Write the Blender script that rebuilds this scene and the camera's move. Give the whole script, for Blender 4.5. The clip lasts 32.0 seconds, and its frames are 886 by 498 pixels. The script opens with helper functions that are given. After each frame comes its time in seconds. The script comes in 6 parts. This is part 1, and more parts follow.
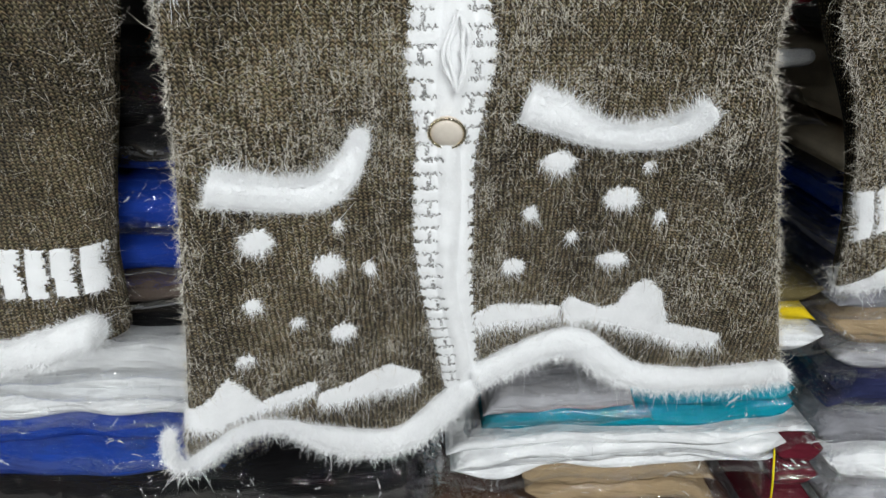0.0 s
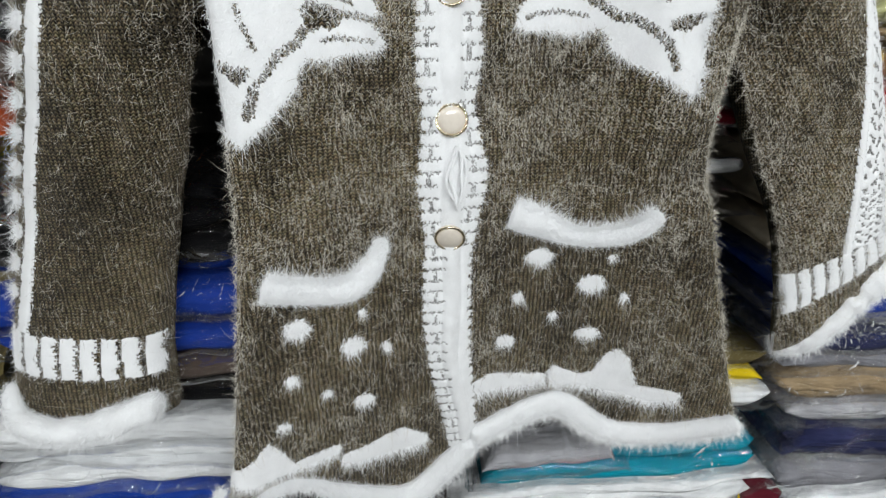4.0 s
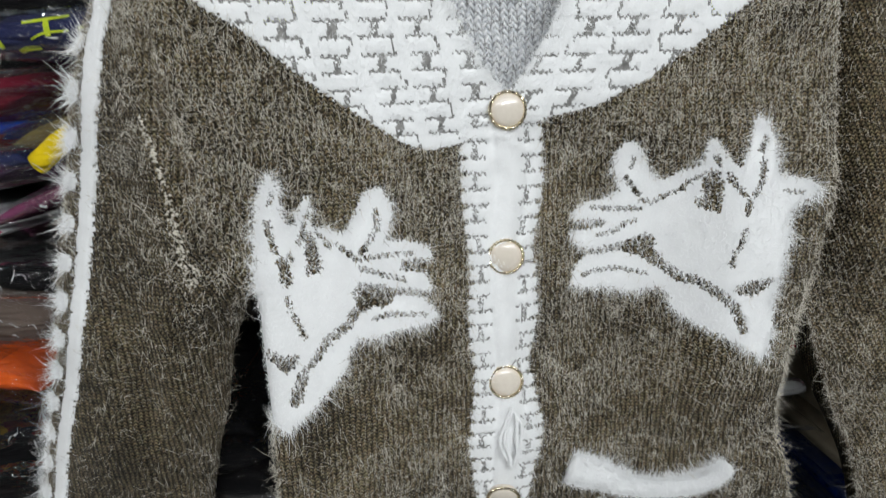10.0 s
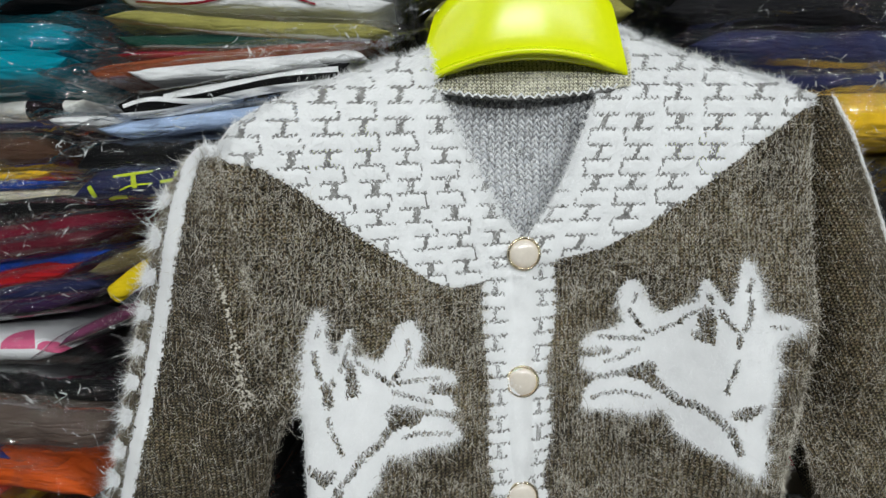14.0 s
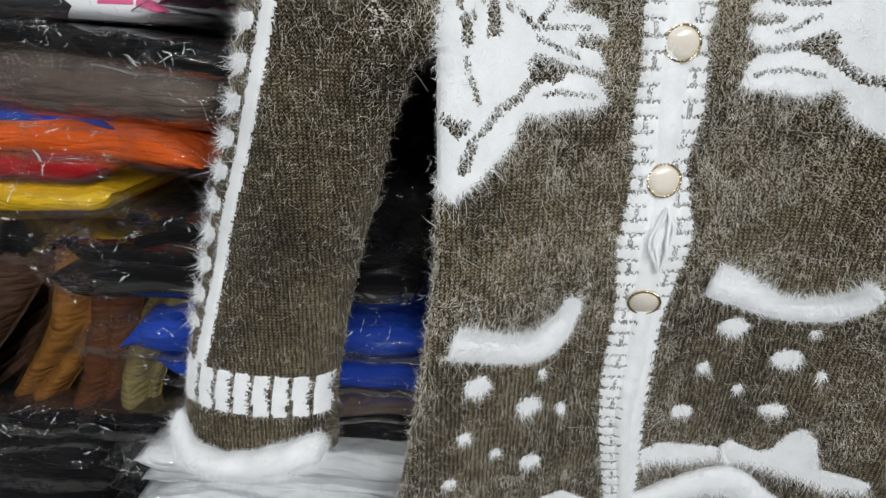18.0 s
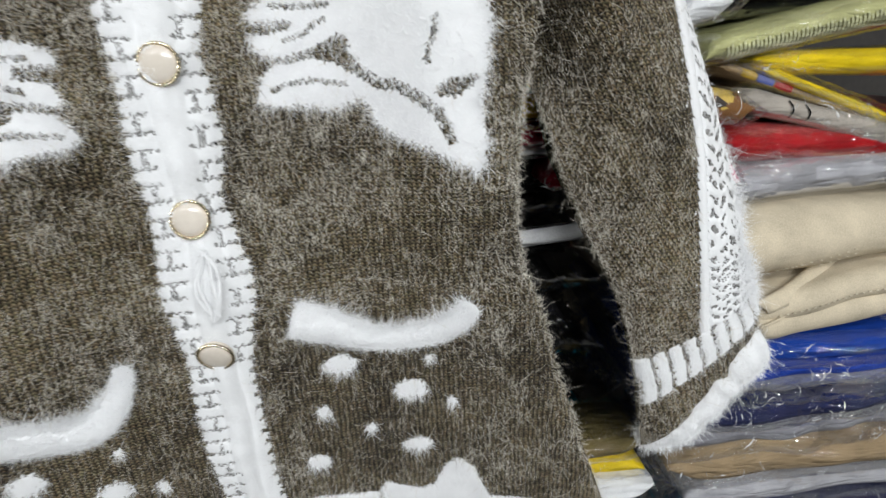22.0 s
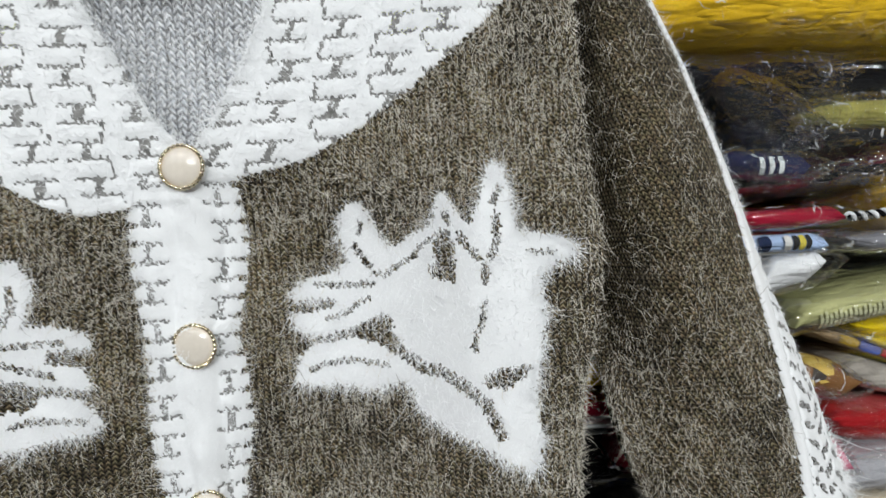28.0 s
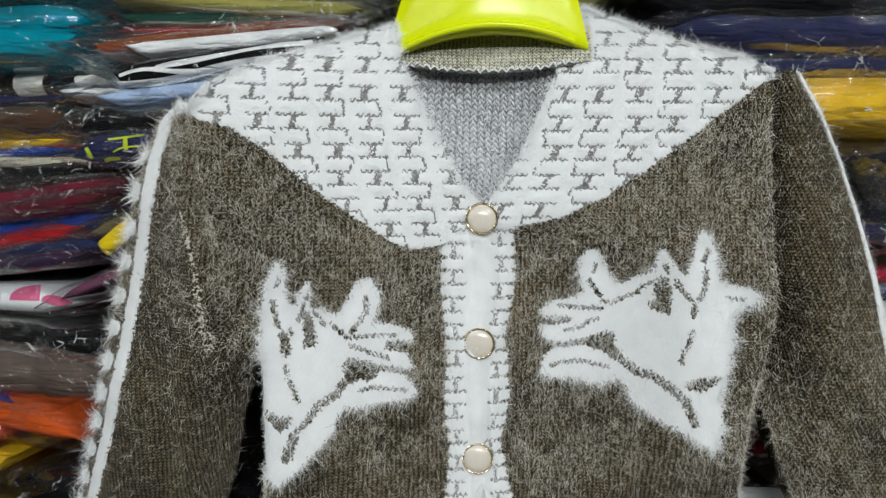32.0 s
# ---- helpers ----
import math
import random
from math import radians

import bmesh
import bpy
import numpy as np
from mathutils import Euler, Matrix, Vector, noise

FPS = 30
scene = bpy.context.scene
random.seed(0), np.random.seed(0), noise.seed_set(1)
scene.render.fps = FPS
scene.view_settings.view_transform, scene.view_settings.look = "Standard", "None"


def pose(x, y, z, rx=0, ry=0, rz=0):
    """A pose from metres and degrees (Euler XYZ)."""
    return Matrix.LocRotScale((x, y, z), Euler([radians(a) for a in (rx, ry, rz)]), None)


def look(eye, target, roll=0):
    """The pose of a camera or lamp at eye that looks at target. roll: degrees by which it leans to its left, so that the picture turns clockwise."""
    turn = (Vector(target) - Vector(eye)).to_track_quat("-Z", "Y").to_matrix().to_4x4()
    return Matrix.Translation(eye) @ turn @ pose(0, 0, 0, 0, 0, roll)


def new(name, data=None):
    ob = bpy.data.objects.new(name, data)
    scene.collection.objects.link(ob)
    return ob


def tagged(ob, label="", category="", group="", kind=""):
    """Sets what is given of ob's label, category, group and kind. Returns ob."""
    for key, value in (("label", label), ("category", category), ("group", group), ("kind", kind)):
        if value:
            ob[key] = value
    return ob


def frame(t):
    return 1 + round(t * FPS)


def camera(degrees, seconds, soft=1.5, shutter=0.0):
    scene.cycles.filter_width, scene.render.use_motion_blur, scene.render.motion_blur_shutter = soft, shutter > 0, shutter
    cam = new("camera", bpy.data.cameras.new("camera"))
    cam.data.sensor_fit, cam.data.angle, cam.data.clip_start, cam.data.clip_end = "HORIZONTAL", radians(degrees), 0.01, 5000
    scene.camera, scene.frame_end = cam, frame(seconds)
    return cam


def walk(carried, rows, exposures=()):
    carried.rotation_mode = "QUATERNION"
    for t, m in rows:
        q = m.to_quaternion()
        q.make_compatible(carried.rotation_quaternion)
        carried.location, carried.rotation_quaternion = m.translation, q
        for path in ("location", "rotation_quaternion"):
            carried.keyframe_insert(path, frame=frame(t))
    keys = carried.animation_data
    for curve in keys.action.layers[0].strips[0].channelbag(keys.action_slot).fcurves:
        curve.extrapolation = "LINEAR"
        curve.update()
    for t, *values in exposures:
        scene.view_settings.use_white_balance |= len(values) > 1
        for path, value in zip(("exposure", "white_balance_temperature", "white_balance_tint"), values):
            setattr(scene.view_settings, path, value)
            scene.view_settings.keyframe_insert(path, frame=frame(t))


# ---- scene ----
cam = camera(68.0, 32.0, soft=1.35, shutter=0.5)
PATH = [
    (0, (-0.011, -0.318, 1.409), (0.044, 1.509, 0.595), 0.7),
    (0.5, (-0.018, -0.328, 1.416), (0.04, 1.515, 0.641), 0.9),
    (1, (-0.017, -0.342, 1.424), (0.071, 1.521, 0.702), 1.2),
    (1.5, (-0.022, -0.353, 1.434), (0.081, 1.525, 0.751), 2.2),
    (2, (-0.022, -0.368, 1.441), (0.121, 1.533, 0.836), 1.9),
    (2.5, (-0.02, -0.379, 1.452), (0.071, 1.514, 0.812), 0.8),
    (3, (-0.019, -0.383, 1.456), (0.056, 1.483, 0.741), 0.4),
    (3.5, (-0.027, -0.382, 1.452), (0.074, 1.502, 0.789), -0.1),
    (5.5, (-0.015, -0.406, 1.47), (0.077, 1.493, 0.848), 0.0),
    (6, (-0.021, -0.406, 1.47), (0.068, 1.504, 0.883), 0.3),
    (6.5, (-0.031, -0.357, 1.484), (0.061, 1.555, 0.903), 0.3),
    (7, (-0.034, -0.324, 1.501), (0.063, 1.591, 0.932), -0.2),
    (7.5, (-0.036, -0.315, 1.512), (0.045, 1.608, 0.967), -1.0),
    (8, (-0.039, -0.323, 1.52), (0.04, 1.608, 1.006), -0.8),
    (8.5, (-0.041, -0.325, 1.525), (0.044, 1.611, 1.03), -0.5),
    (9, (-0.041, -0.324, 1.529), (0.041, 1.617, 1.054), -0.3),
    (9.5, (-0.044, -0.327, 1.536), (0.037, 1.617, 1.075), -0.4),
    (10, (-0.044, -0.34, 1.549), (0.018, 1.618, 1.144), -0.9),
    (10.5, (-0.043, -0.346, 1.557), (0.008, 1.621, 1.196), -1.3),
    (11, (-0.047, -0.35, 1.564), (0.002, 1.621, 1.233), -1.1),
    (11.5, (-0.046, -0.354, 1.57), (-0.007, 1.624, 1.274), -0.7),
    (12, (-0.045, -0.357, 1.575), (0.005, 1.625, 1.306), -0.8),
    (12.5, (-0.047, -0.367, 1.578), (-0.004, 1.621, 1.359), -0.4),
    (13, (-0.049, -0.371, 1.58), (0.003, 1.62, 1.396), -0.3),
    (13.5, (-0.051, -0.379, 1.583), (0.001, 1.615, 1.443), -0.2),
    (15.5, (-0.063, -0.383, 1.545), (-0.167, 1.59, 1.237), -0.2),
    (16, (-0.079, -0.376, 1.52), (-0.186, 1.582, 1.129), 0.8),
    (16.5, (-0.089, -0.37, 1.498), (-0.178, 1.574, 1.035), 1.6),
    (17, (-0.096, -0.363, 1.479), (-0.197, 1.553, 0.915), 1.8),
    (17.5, (-0.099, -0.36, 1.472), (-0.204, 1.544, 0.869), 1.8),
    (18, (-0.099, -0.361, 1.472), (-0.206, 1.542, 0.866), 1.8),
    (18.5, (-0.095, -0.361, 1.469), (-0.189, 1.545, 0.868), 2.0),
    (19, (-0.063, -0.356, 1.479), (-0.033, 1.551, 0.877), 1.7),
    (19.5, (-0.025, -0.349, 1.48), (0.13, 1.556, 0.889), 1.1),
    (20, (0.003, -0.349, 1.483), (0.218, 1.551, 0.895), -0.3),
    (20.5, (0.025, -0.345, 1.484), (0.277, 1.55, 0.896), -1.2),
    (21, (0.044, -0.339, 1.484), (0.302, 1.558, 0.905), -1.9),
    (21.5, (0.061, -0.331, 1.482), (0.285, 1.573, 0.913), -2.7),
    (22, (0.096, -0.315, 1.47), (0.248, 1.597, 0.905), -3.8),
    (22.5, (0.129, -0.287, 1.451), (0.236, 1.626, 0.877), -5.3),
    (23, (0.146, -0.261, 1.435), (0.241, 1.658, 0.879), -4.9),
    (23.5, (0.161, -0.234, 1.426), (0.25, 1.681, 0.854), -4.9),
    (24, (0.161, -0.222, 1.424), (0.255, 1.693, 0.855), -4.7),
    (24.5, (0.154, -0.226, 1.436), (0.257, 1.71, 0.943), -4.2),
    (25, (0.144, -0.23, 1.453), (0.239, 1.716, 1.003), -3.5),
    (25.5, (0.139, -0.237, 1.471), (0.236, 1.721, 1.074), -3.0),
    (26, (0.134, -0.245, 1.486), (0.212, 1.723, 1.137), -3.2),
    (26.5, (0.127, -0.255, 1.501), (0.192, 1.722, 1.207), -3.1),
    (28.5, (0.107, -0.287, 1.517), (0.046, 1.711, 1.555), -3.0),
    (29, (0.096, -0.297, 1.532), (0.046, 1.703, 1.562), -3.0),
    (29.5, (0.082, -0.306, 1.541), (0.033, 1.693, 1.572), -2.7),
    (30, (0.068, -0.321, 1.551), (-0.028, 1.677, 1.583), -2.2),
    (30.5, (0.047, -0.342, 1.552), (-0.083, 1.654, 1.58), -1.1),
    (31, (0.026, -0.368, 1.55), (-0.15, 1.625, 1.541), 0.1),
    (31.5, (0.009, -0.383, 1.549), (-0.141, 1.61, 1.493), 0.8),
    (32, (0.004, -0.399, 1.547), (-0.132, 1.595, 1.468), 1.2),
]
walk(cam, [(t, look(eye, target, roll)) for t, eye, target, roll in PATH],
     exposures=((0, 0.12, 6500, 10), (1, 0.10, 6500, 10), (2, -0.05, 6500, 10), (3, 0.00, 6500, 10), (6, 0.00, 6500, 10), (7, -0.17, 6500, 11.5), (9, -0.20, 6500, 12), (10, -0.22, 6500, 10), (13, -0.28, 6500, 8.5), (16, -0.28, 6500, 9), (18, -0.05, 6500, 11), (19, -0.10, 6500, 9), (20, -0.05, 6500, 9), (21, 0.00, 6500, 9.5), (23, 0.05, 6500, 13), (24, 0.15, 6500, 13.5), (25, 0.00, 6500, 13), (26, -0.12, 6500, 13), (29, -0.10, 6500, 8.5), (30, -0.20, 6500, 8), (31, -0.28, 6500, 7.5), (32, -0.33, 6500, 7.5)))

# ---- light: ceiling tubes of a closed shop ----
world = bpy.data.worlds.new("shop_world")
scene.world = world
world.use_nodes = True
world.node_tree.nodes["Background"].inputs[0].default_value = (0.8, 0.9, 1.0, 1)
world.node_tree.nodes["Background"].inputs[1].default_value = 0.02
TUBES = ((-0.8, -1.5, 7.0), (0.8, -1.5, 14.5), (0.35, -3.3, 58.5), (-1.35, -2.5, 7.0), (1.35, -2.5, 15.0))
for lx, ly, power in TUBES:
    lamp = bpy.data.lights.new("tube_light", "AREA")
    lamp.shape, lamp.size, lamp.size_y, lamp.energy = "RECTANGLE", 1.2, 0.035, power
    lamp.color = (0.95, 0.98, 0.98)
    new("tube_light", lamp).matrix_world = look((lx, ly, 2.52), (lx * 0.4, 0.0, 1.3))
scene.view_settings.exposure = 0.0

# ---- materials ----
rng = np.random.default_rng(7)


def material(name, rough=0.8, metal=0.0):
    m = bpy.data.materials.new(name)
    m.use_nodes = True
    nt = m.node_tree
    b = nt.nodes["Principled BSDF"]
    b.inputs["Roughness"].default_value, b.inputs["Metallic"].default_value = rough, metal
    return m, nt, b


def node(nt, kind, **values):
    n = nt.nodes.new(kind)
    for key, value in values.items():
        n.inputs[key.replace("_", " ")].default_value = value
    return n


def ramp(nt, fac, stops):
    r = nt.nodes.new("ShaderNodeValToRGB")
    while len(r.color_ramp.elements) < len(stops):
        r.color_ramp.elements.new(0.5)
    for e, (p, c) in zip(r.color_ramp.elements, stops):
        e.position, e.color = p, (*c, 1)
    nt.links.new(fac, r.inputs[0])
    return r.outputs[0]


def calc(nt, op, a, b=None, c=None):
    n = nt.nodes.new("ShaderNodeMath")
    n.operation = op
    for i, v in enumerate((a, b, c)):
        if v is None:
            continue
        if isinstance(v, (int, float)):
            n.inputs[i].default_value = v
        else:
            nt.links.new(v, n.inputs[i])
    return n.outputs[0]


def noise_tex(nt, scale, detail=3.0, vec=None):
    n = node(nt, "ShaderNodeTexNoise", Scale=scale, Detail=detail)
    if vec is None:
        tc = nt.nodes.new("ShaderNodeTexCoord")
        vec = tc.outputs["Object"]
    nt.links.new(vec, n.inputs["Vector"])
    return n.outputs[0]


def bump(nt, b, height, strength, dist):
    n = node(nt, "ShaderNodeBump", Strength=strength, Distance=dist)
    nt.links.new(height, n.inputs["Height"])
    nt.links.new(n.outputs[0], b.inputs["Normal"])
    return n


def knit(name, dark, mid, light, strength=1.0, sheen=0.3, yarn=None):
    """Stocking-stitch yarn: columns of slanted loops in the UV grid, one stitch a unit."""
    m, nt, b = material(name, 0.95)
    uv = nt.nodes.new("ShaderNodeUVMap")
    sep = nt.nodes.new("ShaderNodeSeparateXYZ")
    nt.links.new(uv.outputs[0], sep.inputs[0])
    wob = calc(nt, "MULTIPLY", calc(nt, "SUBTRACT", noise_tex(nt, 0.35, 2.0, uv.outputs[0]), 0.5), 1.1)
    u = calc(nt, "ADD", sep.outputs[0], wob)
    v = sep.outputs[1]
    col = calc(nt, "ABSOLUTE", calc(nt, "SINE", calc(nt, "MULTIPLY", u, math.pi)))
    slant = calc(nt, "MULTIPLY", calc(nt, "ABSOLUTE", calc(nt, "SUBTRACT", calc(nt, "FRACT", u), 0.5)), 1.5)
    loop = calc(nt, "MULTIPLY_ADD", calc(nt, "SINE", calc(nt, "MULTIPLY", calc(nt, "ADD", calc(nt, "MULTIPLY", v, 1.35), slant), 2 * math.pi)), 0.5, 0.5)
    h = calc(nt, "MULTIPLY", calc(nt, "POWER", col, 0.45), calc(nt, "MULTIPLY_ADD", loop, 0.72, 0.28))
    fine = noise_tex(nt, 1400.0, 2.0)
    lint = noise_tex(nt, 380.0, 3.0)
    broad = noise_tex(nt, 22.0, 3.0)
    # loop height paints shade into the stitch gaps; lint and noise vary the tone
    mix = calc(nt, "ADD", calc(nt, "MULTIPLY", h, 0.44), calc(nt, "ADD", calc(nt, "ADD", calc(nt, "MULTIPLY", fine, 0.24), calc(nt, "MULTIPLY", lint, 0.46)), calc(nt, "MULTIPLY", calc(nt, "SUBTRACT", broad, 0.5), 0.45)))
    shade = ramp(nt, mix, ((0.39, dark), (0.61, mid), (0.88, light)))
    if yarn:
        # two strands of yarn, one redder and one greener
        tint = nt.nodes.new("ShaderNodeMix")
        tint.data_type, tint.blend_type = "RGBA", "MULTIPLY"
        tint.inputs[0].default_value = 1.0
        nt.links.new(shade, tint.inputs[6])
        nt.links.new(ramp(nt, noise_tex(nt, 520.0, 2.0), ((0.38, yarn[0]), (0.62, yarn[1]))), tint.inputs[7])
        shade = tint.outputs[2]
    nt.links.new(shade, b.inputs["Base Color"])
    bump(nt, b, calc(nt, "ADD", h, calc(nt, "MULTIPLY", fine, 0.5)), strength, 0.0012)
    b.inputs["Sheen Weight"].default_value = sheen
    b.inputs["Specular IOR Level"].default_value = 0.15
    return m


def plain(name, a, c, rough=0.9, scale=60.0, fine=900.0, strength=0.4, dist=0.0006, sheen=0.0, spec=0.3, metal=0.0):
    m, nt, b = material(name, rough, metal)
    n = calc(nt, "ADD", calc(nt, "MULTIPLY", noise_tex(nt, scale), 0.65), calc(nt, "MULTIPLY", noise_tex(nt, fine, 2.0), 0.35))
    nt.links.new(ramp(nt, n, ((0.3, a), (0.7, c))), b.inputs["Base Color"])
    bump(nt, b, n, strength, dist)
    b.inputs["Sheen Weight"].default_value = sheen
    b.inputs["Specular IOR Level"].default_value = spec
    return m


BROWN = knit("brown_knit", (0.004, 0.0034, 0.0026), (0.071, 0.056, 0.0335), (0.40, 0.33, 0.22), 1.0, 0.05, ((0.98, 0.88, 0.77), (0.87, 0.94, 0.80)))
GREY_KNIT = knit("grey_knit", (0.26, 0.26, 0.265), (0.80, 0.81, 0.83), (0.92, 0.92, 0.94), 1.0, 0.1, ((0.72, 0.74, 0.77), (1.0, 1.0, 1.0)))
RIB_KNIT = knit("rib_knit", (0.20, 0.19, 0.11), (0.86, 0.83, 0.66), (0.94, 0.92, 0.82), 1.0, 0.1)
PLUSH = plain("white_plush", (0.76, 0.77, 0.78), (0.86, 0.87, 0.88), 1.0, 90.0, 2600.0, 0.2, 0.0005, 0.4, 0.1)
GREY_MARK = plain("grey_stitches", (0.09, 0.089, 0.086), (0.36, 0.355, 0.345), 1.0, 300.0, 1800.0, 0.6, 0.0012, 0.2, 0.1)
FUZZ_LIGHT = plain("pale_hair", (0.39, 0.362, 0.300), (0.80, 0.755, 0.665), 0.9, 80.0, 400.0, 0.0, 0.0, 0.0, 0.2)
FUZZ_DARK = plain("brown_hair", (0.085, 0.07, 0.05), (0.22, 0.185, 0.14), 0.9, 80.0, 400.0, 0.0, 0.0, 0.0, 0.2)
FUZZ_WHITE = plain("white_hair", (0.80, 0.81, 0.82), (0.92, 0.93, 0.94), 0.9, 80.0, 400.0, 0.0, 0.0, 0.0, 0.2)
GOLD = plain("gold_rim", (0.62, 0.52, 0.34), (0.85, 0.76, 0.58), 0.16, 200.0, 900.0, 0.15, 0.0003, metal=1.0)
PEARL = plain("pearl_cap", (0.64, 0.58, 0.50), (0.74, 0.68, 0.60), 0.14, 60.0, 500.0, 0.02, 0.0002, spec=0.6)
LIME = plain("lime_plastic", (0.68, 0.78, 0.003), (0.76, 0.84, 0.006), 0.20, 20.0, 300.0, 0.03, 0.0005, spec=0.28)
STEEL = plain("dark_steel", (0.03, 0.03, 0.03), (0.06, 0.06, 0.06), 0.35, 60.0, 600.0, 0.1, 0.0003, metal=0.8)
PAINT = plain("white_wall_paint", (0.72, 0.72, 0.70), (0.80, 0.80, 0.78), 0.85, 3.0, 60.0, 0.2, 0.002)
CLUTTER = plain("dark_shop_wall", (0.02, 0.02, 0.022), (0.06, 0.055, 0.055), 0.8, 3.0, 40.0, 0.3, 0.004)
CEIL = plain("grey_ceiling", (0.10, 0.10, 0.10), (0.15, 0.15, 0.15), 0.9, 3.0, 60.0, 0.2, 0.002)
BOARD = plain("dark_shelf_board", (0.03, 0.028, 0.026), (0.06, 0.055, 0.05), 0.6, 8.0, 120.0, 0.2, 0.001)
TILE = plain("grey_floor_tile", (0.12, 0.115, 0.11), (0.17, 0.165, 0.155), 0.5, 4.0, 90.0, 0.1, 0.001)


def plastic_film():
    """Clear wrapping film: see-through, with sharp gloss on every facet of its crumples."""
    m, nt, b = material("clear_film")
    nt.nodes.remove(b)
    out = nt.nodes["Material Output"]
    tr = node(nt, "ShaderNodeBsdfTransparent", Color=(0.95, 0.955, 0.96, 1))
    gl = node(nt, "ShaderNodeBsdfAnisotropic", Roughness=0.05)
    gl.inputs["Color"].default_value = (1, 1, 1, 1)
    fr = node(nt, "ShaderNodeFresnel", IOR=1.4)
    tc = nt.nodes.new("ShaderNodeTexCoord")
    mp = nt.nodes.new("ShaderNodeMapping")
    mp.inputs["Scale"].default_value = (0.7, 0.8, 1.3)
    mp.inputs["Rotation"].default_value = (0.0, 0.35, 0.0)
    nt.links.new(tc.outputs["Object"], mp.inputs["Vector"])
    warp = node(nt, "ShaderNodeTexNoise", Scale=90.0, Detail=2.0)
    nt.links.new(mp.outputs[0], warp.inputs["Vector"])
    bent = nt.nodes.new("ShaderNodeVectorMath")
    bent.operation = "MULTIPLY_ADD"
    nt.links.new(warp.outputs["Color"], bent.inputs[0])
    bent.inputs[1].default_value = (0.010, 0.010, 0.010)
    nt.links.new(mp.outputs[0], bent.inputs[2])
    where = noise_tex(nt, 24.0, 2.0, mp.outputs[0])
    rumpled = calc(nt, "MINIMUM", calc(nt, "MAXIMUM", calc(nt, "MULTIPLY", calc(nt, "SUBTRACT", where, 0.475), 10.0), 0.0), 1.0)
    h = None
    for scale, tall in ((95.0, 1.0), (230.0, 0.45)):
        vor = node(nt, "ShaderNodeTexVoronoi", Scale=scale)
        vor.feature = "DISTANCE_TO_EDGE"
        nt.links.new(bent.outputs[0], vor.inputs["Vector"])
        crest = calc(nt, "MULTIPLY", calc(nt, "SUBTRACT", 1.0, calc(nt, "MINIMUM", calc(nt, "MULTIPLY", vor.outputs["Distance"], 10.0), 1.0)), tall)
        h = crest if h is None else calc(nt, "ADD", h, crest)
    h = calc(nt, "MULTIPLY", h, rumpled)
    bm = node(nt, "ShaderNodeBump", Strength=1.0, Distance=0.0011)
    nt.links.new(h, bm.inputs["Height"])
    nt.links.new(bm.outputs[0], gl.inputs["Normal"])
    fac = calc(nt, "MINIMUM", calc(nt, "MULTIPLY", fr.outputs[0], 1.0), 0.30)
    mx = nt.nodes.new("ShaderNodeMixShader")
    nt.links.new(fac, mx.inputs[0])
    nt.links.new(tr.outputs[0], mx.inputs[1])
    nt.links.new(gl.outputs[0], mx.inputs[2])
    nt.links.new(mx.outputs[0], out.inputs[0])
    return m


FILM = plastic_film()
cloth_cache = {}


def cloth(name, c, stripes=None, creased=5.0):
    """Woven or jersey cloth in colour c; stripes: a second colour in bands."""
    if name in cloth_cache:
        return cloth_cache[name]
    m, nt, b = material("cloth_" + name, 0.8)
    n = calc(nt, "ADD", calc(nt, "MULTIPLY", noise_tex(nt, 45.0), 0.6), calc(nt, "MULTIPLY", noise_tex(nt, 1100.0, 2.0), 0.4))
    a = tuple(v * 0.75 for v in c)
    d = tuple(min(0.9, v * 1.2 + 0.0012) for v in c)
    base = ramp(nt, n, ((0.3, a), (0.7, d)))
    if stripes:
        tc = nt.nodes.new("ShaderNodeTexCoord")
        sep = nt.nodes.new("ShaderNodeSeparateXYZ")
        nt.links.new(tc.outputs["Object"], sep.inputs[0])
        axis, pitch, second = stripes
        w = calc(nt, "FRACT", calc(nt, "MULTIPLY", calc(nt, "ADD", sep.outputs[axis], calc(nt, "MULTIPLY", noise_tex(nt, 14.0), 0.012)), 1.0 / pitch))
        mx = nt.nodes.new("ShaderNodeMix")
        mx.data_type = "RGBA"
        nt.links.new(calc(nt, "GREATER_THAN", w, 0.5), mx.inputs[0])
        nt.links.new(base, mx.inputs[6])
        mx.inputs[7].default_value = (*second, 1)
        base = mx.outputs[2]
    nt.links.new(base, b.inputs["Base Color"])
    mp = nt.nodes.new("ShaderNodeMapping")
    mp.inputs["Scale"].default_value = (0.22, 0.5, 1.0)
    mp.inputs["Rotation"].default_value = (0.0, 0.12, 0.0)
    nt.links.new(nt.nodes.new("ShaderNodeTexCoord").outputs["Object"], mp.inputs["Vector"])
    crease = calc(nt, "ABSOLUTE", calc(nt, "SUBTRACT", noise_tex(nt, 110.0, 2.5, mp.outputs[0]), 0.5))
    bump(nt, b, calc(nt, "ADD", calc(nt, "MULTIPLY", crease, creased), calc(nt, "MULTIPLY", n, 0.5)), 0.7, 0.0022)
    b.inputs["Specular IOR Level"].default_value = 0.08
    cloth_cache[name] = m
    return m


